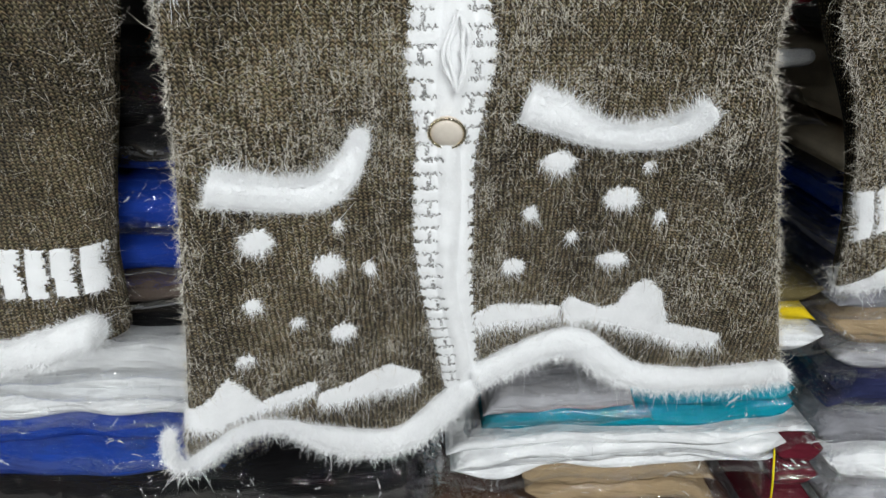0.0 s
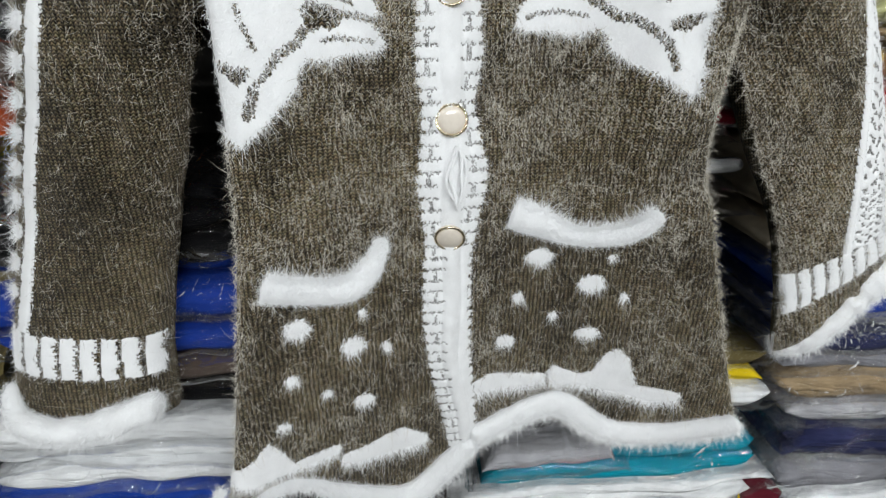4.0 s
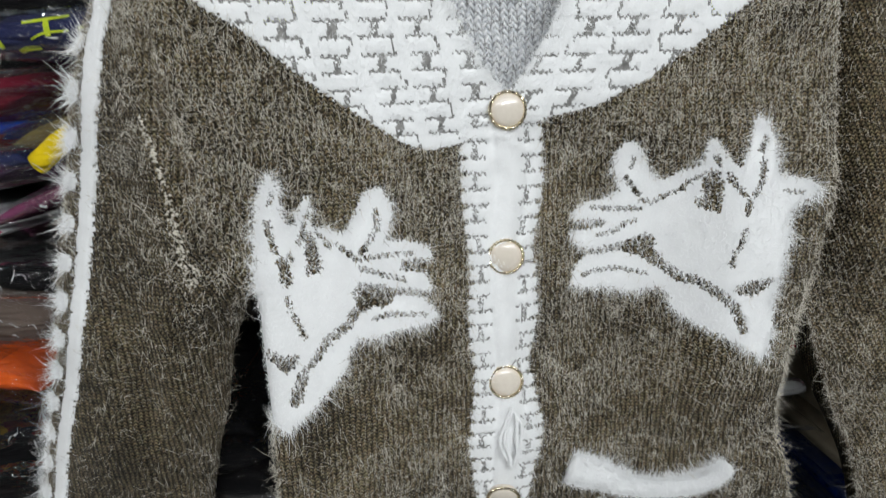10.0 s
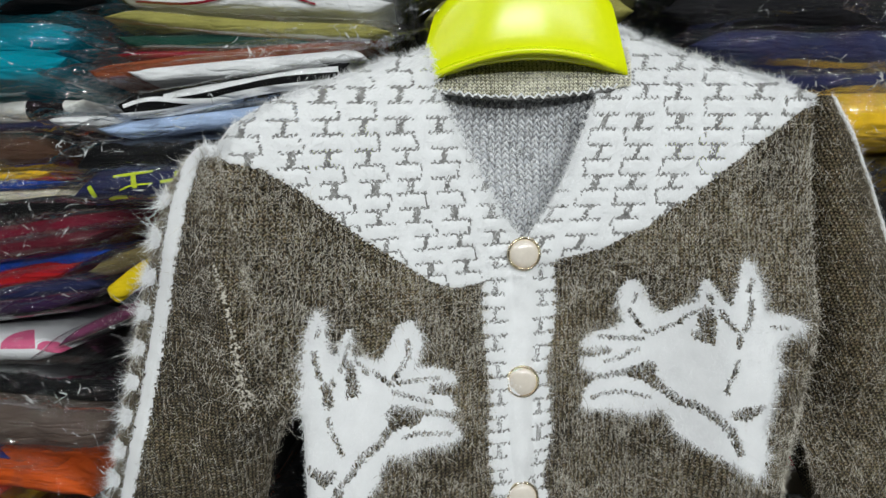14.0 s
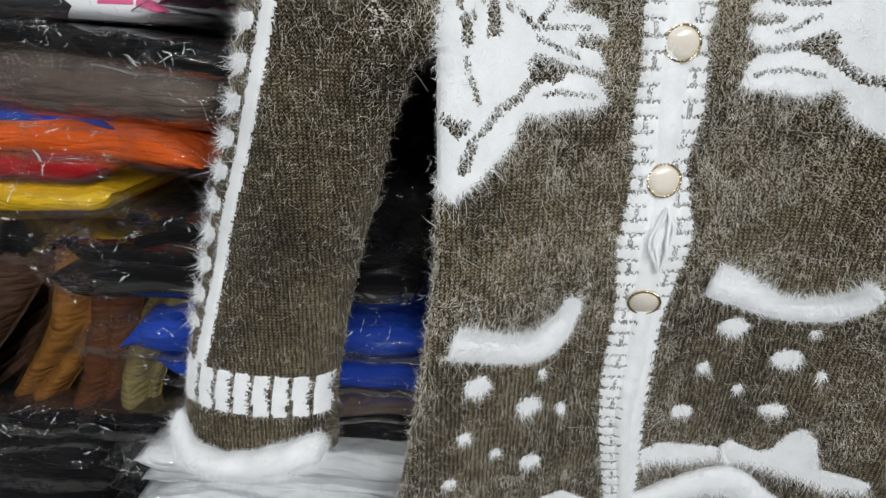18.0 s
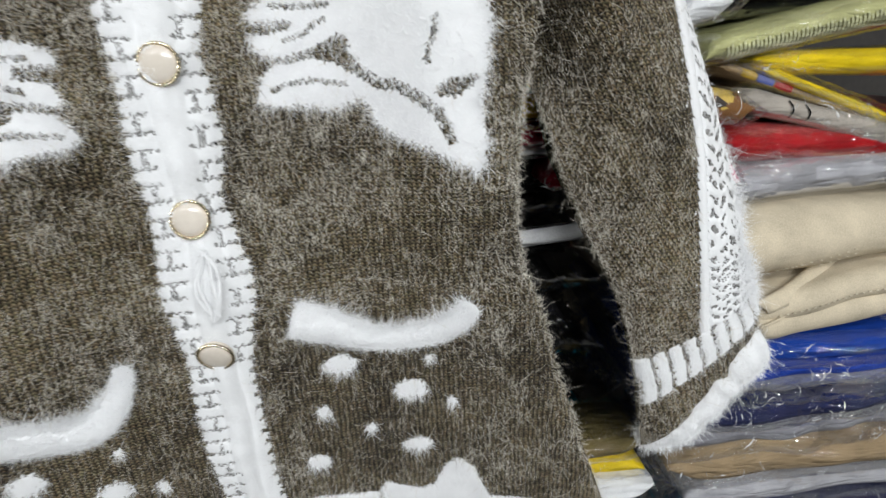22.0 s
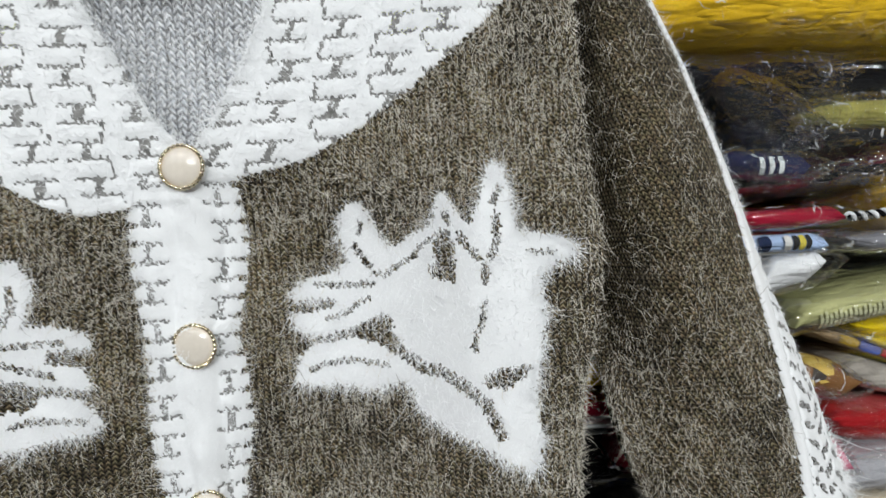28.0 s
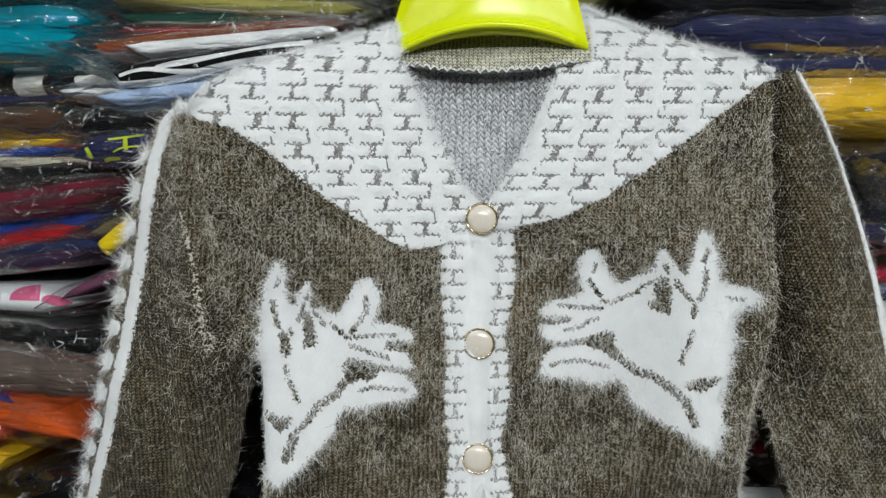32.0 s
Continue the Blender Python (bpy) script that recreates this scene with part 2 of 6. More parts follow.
def printed(name, base, inks, scale=70.0):
    """Cloth with a scattered colour print."""
    if name in cloth_cache:
        return cloth_cache[name]
    m, nt, b = material("print_" + name, 0.7)
    tc = nt.nodes.new("ShaderNodeTexCoord")
    mp = nt.nodes.new("ShaderNodeMapping")
    mp.inputs["Scale"].default_value = (1.0, 0.4, 1.7)
    mp.inputs["Rotation"].default_value = (0.0, 0.5, 0.0)
    nt.links.new(tc.outputs["Object"], mp.inputs["Vector"])
    vor = node(nt, "ShaderNodeTexVoronoi", Scale=scale)
    nt.links.new(mp.outputs[0], vor.inputs["Vector"])
    sep = nt.nodes.new("ShaderNodeSeparateColor")
    nt.links.new(vor.outputs["Color"], sep.inputs[0])
    r = nt.nodes.new("ShaderNodeValToRGB")
    r.color_ramp.interpolation = "CONSTANT"
    stops = [(0.0, base)] + [(0.45 + 0.55 * k / len(inks), c) for k, c in enumerate(inks)]
    while len(r.color_ramp.elements) < len(stops):
        r.color_ramp.elements.new(0.5)
    for e, (p, c) in zip(r.color_ramp.elements, stops):
        e.position, e.color = p, (*c, 1)
    nt.links.new(sep.outputs[0], r.inputs[0])
    nt.links.new(r.outputs[0], b.inputs["Base Color"])
    bump(nt, b, noise_tex(nt, 900.0, 2.0), 0.4, 0.0008)
    cloth_cache[name] = m
    return m


# ---- building helpers ----
BASE = {}


def thing(name, at, label, category, group="", kind=""):
    ob = new(name)
    ob.empty_display_size = 0.02
    ob.location = at
    BASE[ob] = Vector(at)
    return tagged(ob, label, category, group, kind)


def part(name, verts, faces, mat, parent=None, label="", uv=None, smooth=True, kind=""):
    """One mesh object under its parent, from world-space vertices."""
    v = np.asarray(verts, float)
    base = np.array(BASE.get(parent, Vector((0, 0, 0))))
    me = bpy.data.meshes.new(name)
    me.from_pydata((v - base).tolist(), [], faces if isinstance(faces, list) else faces.tolist())
    me.materials.append(mat)
    if smooth:
        me.polygons.foreach_set("use_smooth", np.ones(len(me.polygons), bool))
    if uv is not None:
        layer = me.uv_layers.new(name="UVMap")
        loops = np.empty(len(me.loops), np.int32)
        me.loops.foreach_get("vertex_index", loops)
        layer.data.foreach_set("uv", np.asarray(uv, float)[loops].ravel())
    me.update()
    ob = new(name, me)
    if parent is not None:
        ob.parent = parent
        BASE[ob] = BASE[parent]
    return tagged(ob, label, kind=kind)


def box(x0, x1, y0, y1, z0, z1):
    v = [(x, y, z) for x in (x0, x1) for y in (y0, y1) for z in (z0, z1)]
    return v, [(0, 1, 3, 2), (4, 6, 7, 5), (0, 4, 5, 1), (2, 3, 7, 6), (0, 2, 6, 4), (1, 5, 7, 3)]


def sheet(ni, nj, wrap=False):
    """Quads of an ni x nj grid of vertices, j running fastest; wrap closes j."""
    i, j = np.meshgrid(np.arange(ni - 1), np.arange(nj if wrap else nj - 1), indexing="ij")
    k = (j + 1) % nj
    return np.stack([i * nj + j, i * nj + k, (i + 1) * nj + k, (i + 1) * nj + j], -1).reshape(-1, 4)


def smooth_line(pts, n):
    """n points evenly along a Catmull-Rom line through pts."""
    p = np.asarray(pts, float)
    q = np.vstack([2 * p[0] - p[1], p, 2 * p[-1] - p[-2]])
    t = np.linspace(0, len(p) - 1 - 1e-6, n * 4)
    i, f = t.astype(int), (t % 1)[:, None]
    a, b, c, d = q[i], q[i + 1], q[i + 2], q[i + 3]
    s = 0.5 * (2 * b + (c - a) * f + (2 * a - 5 * b + 4 * c - d) * f ** 2 + (3 * b - a - 3 * c + d) * f ** 3)
    L = np.r_[0, np.cumsum(np.linalg.norm(np.diff(s, axis=0), axis=1))]
    return np.stack([np.interp(np.linspace(0, L[-1], n), L, s[:, k]) for k in range(p.shape[1])], -1)


def wave(x, y, seed, freq, n=5):
    """Soft pseudo-random field in about -1..1."""
    g = np.random.default_rng(seed)
    out = 0.0
    for _ in range(n):
        a, b, c = g.normal(0, freq), g.normal(0, freq), g.uniform(0, 6.28)
        out = out + np.sin(a * x + b * y + c)
    return out / n


def tube(pts, n, ra, rb, m=12, lump=0.0, seed=1, taper=0.0, widths=None):
    """An oval roll along a line; ra across in the plane of the picture wall, rb in depth."""
    c = smooth_line(pts, n)
    t = np.gradient(c, axis=0)
    t /= np.linalg.norm(t, axis=1)[:, None]
    depth = np.array([0.0, 1.0, 0.0])
    side = np.cross(t, depth)
    side /= np.linalg.norm(side, axis=1)[:, None]
    s = np.linspace(0, 1, n)
    end = np.clip(np.minimum(s, 1 - s) / max(taper, 1e-6), 0, 1) ** 0.5 if taper else np.ones(n)
    end = np.maximum(end, 0.05)
    if widths is not None:
        end = end * np.interp(s, np.linspace(0, 1, len(widths)), widths)
    a = np.linspace(0, 2 * np.pi, m, endpoint=False)
    swell = end[:, None] * (1 + lump * wave(s[:, None] * 30, a[None] * 1.0, seed, 1.2))
    v = c[:, None] + (side[:, None] * (np.cos(a) * ra)[None, :, None] + depth * (np.sin(a) * rb)[None, :, None]) * swell[..., None]
    nrm = side[:, None] * np.cos(a)[None, :, None] + depth * np.sin(a)[None, :, None]
    return v.reshape(-1, 3), sheet(n, m, True), np.broadcast_to(nrm, v.shape).reshape(-1, 3)


def fuzz(name, p, nrm, length, width, mat, parent, lift=0.45, down=0.1, g=rng, grain=1.0):
    """Loose yarn hairs: a thin bent blade at each point p."""
    n = len(p)
    r = g.normal(size=(n, 3)) * (1.0, 1.0, grain)
    r -= (r * nrm).sum(1)[:, None] * nrm
    r /= np.linalg.norm(r, axis=1)[:, None] + 1e-9
    d = r + nrm * (lift * g.uniform(0.4, 1.6, n))[:, None] + np.array([0, 0, -down])
    d /= np.linalg.norm(d, axis=1)[:, None]
    bend = d + g.normal(0, 0.45, (n, 3))
    bend /= np.linalg.norm(bend, axis=1)[:, None]
    L = length * np.exp(g.normal(-0.1, 0.4, n))[:, None]
    side = np.cross(d, np.array([0.0, -1.0, 0.0]))
    side /= np.linalg.norm(side, axis=1)[:, None] + 1e-6
    side *= width * g.uniform(0.6, 1.3, n)[:, None]
    mid, tip = p + d * L * 0.5, p + d * L * 0.5 + bend * L * 0.5
    v = np.stack([p - side, p + side, mid - side * 0.8, mid + side * 0.8, tip], 1).reshape(-1, 3)
    k = np.arange(n) * 5
    base = np.array(BASE.get(parent, Vector((0, 0, 0))))
    me = bpy.data.meshes.new(name)
    me.vertices.add(n * 5)
    me.vertices.foreach_set("co", (v - base).ravel())
    tri = np.stack([np.stack([k, k + 1, k + 3], 1), np.stack([k, k + 3, k + 2], 1), np.stack([k + 2, k + 3, k + 4], 1)], 1).reshape(-1, 3)
    me.loops.add(len(tri) * 3)
    me.loops.foreach_set("vertex_index", tri.ravel().astype(np.int32))
    me.polygons.add(len(tri))
    me.polygons.foreach_set("loop_start", np.arange(0, len(tri) * 3, 3, dtype=np.int32))
    me.materials.append(mat)
    me.update(calc_edges=True)
    ob = new(name, me)
    ob.parent = parent
    return tagged(ob, kind="stuff")


def inside(px, pz, poly):
    """Which of the points lie inside a closed outline."""
    q = np.asarray(poly, float)
    hit = np.zeros(np.shape(px), bool)
    for (ax, az), (bx, bz) in zip(q, np.roll(q, -1, 0)):
        cross = (az > pz) != (bz > pz)
        hit ^= cross & (px < (bx - ax) * (pz - az) / (bz - az + 1e-12) + ax)
    return hit


def near(px, pz, line, r):
    """Which of the points lie within r of a line of stitches."""
    q = np.asarray(line, float)
    hit = np.zeros(np.shape(px), bool)
    for (ax, az), (bx, bz) in zip(q[:-1], q[1:]):
        t = np.clip(((px - ax) * (bx - ax) + (pz - az) * (bz - az)) / ((bx - ax) ** 2 + (bz - az) ** 2), 0, 1)
        hit |= (px - ax - t * (bx - ax)) ** 2 + (pz - az - t * (bz - az)) ** 2 < r * r
    return hit


# ---- the closed shop round the stand ----
def slab(name, dims, mat, label=""):
    return tagged(part(name, *box(*dims), mat, smooth=False), label or name.replace("_", " "), "wall" if "wall" in name else name, kind="structure")


slab("floor", (-2.1, 2.1, -4.2, 0.8, -0.1, 0.0), TILE, "grey tiled shop floor")
slab("ceiling", (-2.1, 2.1, -4.2, 0.8, 2.7, 2.8), CEIL, "dull grey shop ceiling")
slab("wall_north", (-2.1, 2.1, 0.7, 0.8, 0.0, 2.7), PAINT, "plain wall behind the stacked shelves")
slab("wall_south", (-2.1, 2.1, -4.2, -4.1, 0.0, 2.7), CLUTTER, "dark cluttered wall of the shop")
slab("wall_west", (-2.1, -2.0, -4.1, 0.7, 0.0, 2.7), CLUTTER, "dark cluttered wall of the shop")
slab("wall_east", (2.0, 2.1, -4.1, 0.7, 0.0, 2.7), CLUTTER, "dark cluttered wall of the shop")
rack = thing("shelf_unit", (0, 0.35, 0.0), "dark shelf unit packed with bagged folded clothes", "shelf")
for z in (0.1, 0.90, 1.775, 2.3):
    part("shelf_board", *box(-1.2, 1.2, 0.055, 0.60, z - 0.02, z), BOARD, rack, smooth=False)
for x in (-1.2, 1.18):
    part("side_panel", *box(x, x + 0.02, 0.055, 0.60, 0.0, 2.4), BOARD, rack, smooth=False)
part("back_panel", *box(-1.2, 1.2, 0.60, 0.615, 0.0, 2.4), BOARD, rack, smooth=False)
for lx, ly, power in TUBES:
    tube_lamp = thing("ceiling_lamp", (lx, ly, 2.7), "slim white ceiling tube lamp", "lamp", "ceiling lamps")
    part("housing", *box(lx - 0.62, lx + 0.62, ly - 0.07, ly + 0.07, 2.56, 2.70), PAINT, tube_lamp, smooth=False)

# ---- the cardigan ----
FRONT = (0.0030, 0.2102, -0.0873, -1.2542, -0.1655, 0.3824, 0.1900)


def front_y(x, z):
    """Depth of the hanging front panel."""
    w = z - 1.4
    a, b, c, d, e, f, g = FRONT
    rise, fall = np.clip((z - 1.365) / 0.055, 0, 1), np.clip((1.565 - z) / 0.05, 0, 1)
    fold = 0.010 * np.exp(-((x - 0.045) / 0.05) ** 2) - 0.015 * np.exp(-((x - 0.128) / 0.032) ** 2)
    fold = fold * rise * rise * (3 - 2 * rise) * fall * fall * (3 - 2 * fall)
    return a + b * x + c * w + d * x * x + e * x * w + f * w * w + g * x * x * w + fold


def table(z, rows, k=1):
    r = np.asarray(rows, float)
    o = np.argsort(r[:, 0])
    return np.interp(z, r[o, 0], r[o, k])


cardigan = thing("cardigan", (0.0, 0.02, 1.10), "fluffy brown and white knitted cardigan on a lime hanger", "cardigan")

LEFT_EDGE = ((1.668, -0.053), (1.659, -0.079), (1.6475, -0.104), (1.634, -0.1325), (1.619, -0.151), (1.604, -0.160), (1.5895, -0.156), (1.541, -0.145),
             (1.507, -0.139), (1.477, -0.130), (1.466, -0.1235), (1.436, -0.1225), (1.40, -0.1217), (1.365, -0.1225), (1.33, -0.124), (1.284, -0.130),
             (1.24, -0.1355), (1.21, -0.140), (1.175, -0.1455), (1.15, -0.152), (1.08, -0.154))
RIGHT_EDGE = ((1.684, 0.060), (1.671, 0.090), (1.659, 0.1216), (1.6485, 0.1516), (1.640, 0.168), (1.60, 0.169), (1.58, 0.1697), (1.54, 0.1716), (1.503, 0.1755),
              (1.468, 0.170), (1.446, 0.165), (1.414, 0.1625), (1.385, 0.162), (1.357, 0.166), (1.337, 0.174), (1.289, 0.186), (1.255, 0.196),
              (1.23, 0.203), (1.192, 0.2154), (1.165, 0.224), (1.08, 0.230))
BAND_L = ((1.56, -0.021), (1.5282, -0.0224), (1.5127, -0.0224), (1.4968, -0.0216), (1.4804, -0.0191), (1.4635, -0.0182), (1.4432, -0.019), (1.425, -0.018), (1.4091, -0.0155), (1.3897, -0.0165),
          (1.3663, -0.019), (1.3443, -0.0166), (1.3208, -0.0142), (1.3043, -0.0158), (1.2658, -0.016), (1.2321, -0.0129), (1.1996, -0.0067), (1.1633, 0.0002), (1.10, 0.008))
BAND_R = ((1.56, 0.018), (1.541, 0.0184), (1.52, 0.0201), (1.5065, 0.0194), (1.4929, 0.017), (1.4789, 0.0145), (1.4585, 0.0172), (1.4405, 0.0179), (1.4251, 0.0161), (1.4093, 0.0136),
          (1.3924, 0.0174), (1.3712, 0.0225), (1.3568, 0.0216), (1.3386, 0.0176), (1.3155, 0.0143), (1.3009, 0.014), (1.2612, 0.0145), (1.2321, 0.0155), (1.1999, 0.0192), (1.1644, 0.0225), (1.10, 0.028))
BAND_Z = np.linspace(1.06, 1.60, 181)
MID = np.stack([BAND_Z, (table(BAND_Z, BAND_L) + table(BAND_Z, BAND_R)) / 2], -1)
HALF = np.stack([BAND_Z, (table(BAND_Z, BAND_R) - table(BAND_Z, BAND_L)) / 2], -1)
HEM_L = ((-0.160, 1.137), (-0.148, 1.131), (-0.133, 1.138), (-0.118, 1.143), (-0.103, 1.140), (-0.092, 1.126), (-0.077, 1.108), (-0.056, 1.094), (-0.036, 1.088),
         (-0.016, 1.094), (0.004, 1.115), (0.019, 1.134))
HEM_R = ((0.019, 1.142), (0.040, 1.154), (0.060, 1.166), (0.079, 1.173), (0.093, 1.170), (0.111, 1.154), (0.132, 1.142), (0.160, 1.141), (0.181, 1.145), (0.208, 1.155), (0.230, 1.166))
NECK_L = ((1.668, -0.0535), (1.645, -0.051), (1.633, -0.045), (1.612, -0.034), (1.590, -0.0216), (1.5715, -0.012), (1.558, 0.0))
NECK_R = ((1.684, 0.060), (1.658, 0.051), (1.6386, 0.0425), (1.613, 0.0324), (1.587, 0.0208), (1.571, 0.011), (1.558, 0.0))
YOKE_L = ((-0.165, 1.606), (-0.1525, 1.5996), (-0.1374, 1.5965), (-0.1152, 1.5814), (-0.0967, 1.5654), (-0.0771, 1.5514), (-0.0533, 1.5352), (-0.0394, 1.5308), (-0.0234, 1.5339), (0.0, 1.536))
YOKE_R = ((0.0, 1.544), (0.0193, 1.5455), (0.0476, 1.5515), (0.074, 1.5643), (0.1061, 1.5869), (0.1369, 1.6123), (0.1575, 1.6293), (0.175, 1.641))

MOTIF_L = ((-0.1136, 1.523), (-0.1105, 1.519), (-0.1089, 1.5033), (-0.107, 1.4979), (-0.1043, 1.4989), (-0.1024, 1.5049), (-0.0979, 1.5139), (-0.0966, 1.5095),
           (-0.0966, 1.5002), (-0.095, 1.4959), (-0.0908, 1.4977), (-0.0832, 1.4927), (-0.0802, 1.4951), (-0.0765, 1.5025), (-0.0736, 1.5099), (-0.0698, 1.5133),
           (-0.0643, 1.5139), (-0.0600, 1.5080), (-0.0586, 1.5005), (-0.0613, 1.4925), (-0.0631, 1.4873), (-0.0524, 1.4866), (-0.0423, 1.4838), (-0.0394, 1.4792),
           (-0.0400, 1.4745), (-0.0426, 1.4671), (-0.0402, 1.4620), (-0.0450, 1.4562), (-0.0398, 1.4513), (-0.0361, 1.4446), (-0.0415, 1.4409), (-0.0506, 1.4405), (-0.058, 1.4395), (-0.0683, 1.4363),
           (-0.0782, 1.4378), (-0.0819, 1.4328), (-0.0831, 1.4236), (-0.0931, 1.4122), (-0.1049, 1.4001), (-0.1138, 1.3935), (-0.1193, 1.3979), (-0.1232, 1.4062), (-0.1237, 1.4244),
           (-0.1236, 1.447), (-0.1227, 1.4723), (-0.1212, 1.4964), (-0.1199, 1.5081), (-0.1166, 1.5184))
MOTIF_R = ((0.0704, 1.5324), (0.0749, 1.5282), (0.08, 1.517), (0.0854, 1.5118), (0.097, 1.5185), (0.1024, 1.5201), (0.1048, 1.5254), (0.1057, 1.5327),
           (0.1078, 1.5347), (0.1123, 1.529), (0.1163, 1.5218), (0.1195, 1.5193), (0.1217, 1.5246), (0.1268, 1.5395), (0.1301, 1.5465), (0.1337, 1.5431),
           (0.1365, 1.5327), (0.138, 1.5166), (0.1532, 1.5131), (0.1605, 1.5103), (0.1629, 1.5062), (0.1521, 1.5008), (0.1468, 1.4965), (0.1488, 1.4799),
           (0.1451, 1.4597), (0.1426, 1.4508), (0.1452, 1.4294), (0.1436, 1.4194), (0.1403, 1.4153), (0.129, 1.4218), (0.1117, 1.4312), (0.0992, 1.437), (0.0933, 1.4416), (0.0922, 1.4492), (0.0867, 1.4529), (0.0763, 1.4489), (0.0669, 1.4498),
           (0.0573, 1.452), (0.0477, 1.4512), (0.0382, 1.4545), (0.0413, 1.4649), (0.0502, 1.4731), (0.0426, 1.4752), (0.0373, 1.4817), (0.04, 1.4871), (0.0375, 1.4944), (0.0451, 1.4994), (0.0577, 1.5025),
           (0.0647, 1.5067), (0.0604, 1.5188), (0.0615, 1.5273), (0.0657, 1.532))
# brown notches between the prongs
NOTCHES = (((-0.0541, 1.4757), (-0.0468, 1.4767), (-0.037, 1.4771), (-0.037, 1.4686), (-0.0455, 1.4697), (-0.0513, 1.4711)),
           ((-0.0764, 1.4622), (-0.0714, 1.4657), (-0.0602, 1.4627), (-0.0486, 1.4607), (-0.037, 1.4593), (-0.037, 1.4557), (-0.0517, 1.4578), (-0.0604, 1.4587), (-0.0662, 1.4551), (-0.0734, 1.4517), (-0.0798, 1.4476)),
           ((-0.0996, 1.4935), (-0.0965, 1.4926), (-0.0942, 1.4842), (-0.0935, 1.4786), (-0.0982, 1.4748), (-0.0997, 1.4819)),
           ((-0.1199, 1.437), (-0.114, 1.4345), (-0.1058, 1.4345), (-0.1075, 1.4287), (-0.1122, 1.4251), (-0.1179, 1.4315)),
           ((0.0363, 1.4886), (0.0455, 1.4907), (0.057, 1.4901), (0.0554, 1.486), (0.0439, 1.4843), (0.0363, 1.485)),
           ((0.0363, 1.4743), (0.0521, 1.4736), (0.0685, 1.4783), (0.0789, 1.4819), (0.083, 1.4754), (0.0897, 1.4672), (0.0839, 1.4642), (0.0764, 1.4699), (0.067, 1.4728), (0.0522, 1.4712), (0.0363, 1.4705)),
           ((0.1084, 1.5155), (0.1123, 1.5133), (0.1128, 1.5033), (0.1116, 1.4968), (0.1008, 1.4988), (0.1048, 1.5052), (0.1055, 1.5136)),
           ((0.1235, 1.4579), (0.1315, 1.4602), (0.1402, 1.4607), (0.1391, 1.4562), (0.1311, 1.4508), (0.125, 1.4525)))
# dark strokes in the motifs: half width, then the line
STROKES_L_TOP = ((0.0011, (-0.1126, 1.5148), (-0.1133, 1.5101)), (0.0014, (-0.1152, 1.5007), (-0.1144, 1.4935), (-0.1125, 1.4875)),
                 (0.0023, (-0.1098, 1.4821), (-0.109, 1.477), (-0.1089, 1.4719)), (0.0011, (-0.109, 1.4643), (-0.1079, 1.4571), (-0.1049, 1.4506), (-0.1021, 1.4435)),
                 (0.0011, (-0.0984, 1.5042), (-0.1003, 1.495), (-0.1029, 1.4897)), (0.0011, (-0.1063, 1.485), (-0.1055, 1.4829)),
                 (0.0023, (-0.0979, 1.4928), (-0.097, 1.4855), (-0.0952, 1.48)), (0.0023, (-0.0982, 1.4767), (-0.0954, 1.477)),
                 (0.0011, (-0.0944, 1.4946), (-0.0912, 1.4899), (-0.0881, 1.4864)))
STROKES_L_LOW = ((0.0011, (-0.0854, 1.4877), (-0.0815, 1.4833), (-0.0768, 1.4793), (-0.0608, 1.48), (-0.0503, 1.4801)),
                 (0.0014, (-0.0672, 1.5029), (-0.0656, 1.4976), (-0.0678, 1.4913), (-0.0739, 1.483)), (0.0011, (-0.075, 1.4747), (-0.0688, 1.4717), (-0.0533, 1.4661)),
                 (0.0026, (-0.0531, 1.4738), (-0.0403, 1.4715)), (0.0051, (-0.0737, 1.4616), (-0.0661, 1.4598)), (0.0031, (-0.0655, 1.4558), (-0.0628, 1.4572)),
                 (0.0014, (-0.0627, 1.4619), (-0.0508, 1.4592), (-0.0399, 1.4568)), (0.0011, (-0.0697, 1.4468), (-0.0618, 1.4487), (-0.0434, 1.4467)),
                 (0.002, (-0.0787, 1.4526), (-0.0818, 1.4461), (-0.0915, 1.4402), (-0.097, 1.4322)), (0.0017, (-0.0981, 1.4304), (-0.1027, 1.4259)),
                 (0.0026, (-0.1046, 1.4229), (-0.1064, 1.4176), (-0.1086, 1.41)), (0.0026, (-0.1186, 1.4353), (-0.1144, 1.4318), (-0.1094, 1.4305)))
STROKES_R_TOP = ((0.0011, (0.0708, 1.5234), (0.0701, 1.5185)), (0.0014, (0.0673, 1.5135), (0.0708, 1.508), (0.0743, 1.5043)),
                 (0.0011, (0.0756, 1.5013), (0.0805, 1.4995), (0.0903, 1.5054), (0.0959, 1.5078), (0.0974, 1.5116), (0.1016, 1.5142)),
                 (0.0011, (0.0495, 1.4972), (0.0615, 1.4961), (0.0753, 1.4964)), (0.0014, (0.0372, 1.4886), (0.047, 1.4873), (0.056, 1.4883)),
                 (0.001, (0.0535, 1.4812), (0.0623, 1.4834), (0.0684, 1.4883), (0.073, 1.4897)), (0.0017, (0.0379, 1.4762), (0.0432, 1.4727), (0.0546, 1.4724)),
                 (0.0014, (0.0546, 1.4724), (0.0694, 1.4752)), (0.0043, (0.0724, 1.4748), (0.079, 1.4781)),
                 (0.0026, (0.0785, 1.4715), (0.0856, 1.4673), (0.0956, 1.4599)))
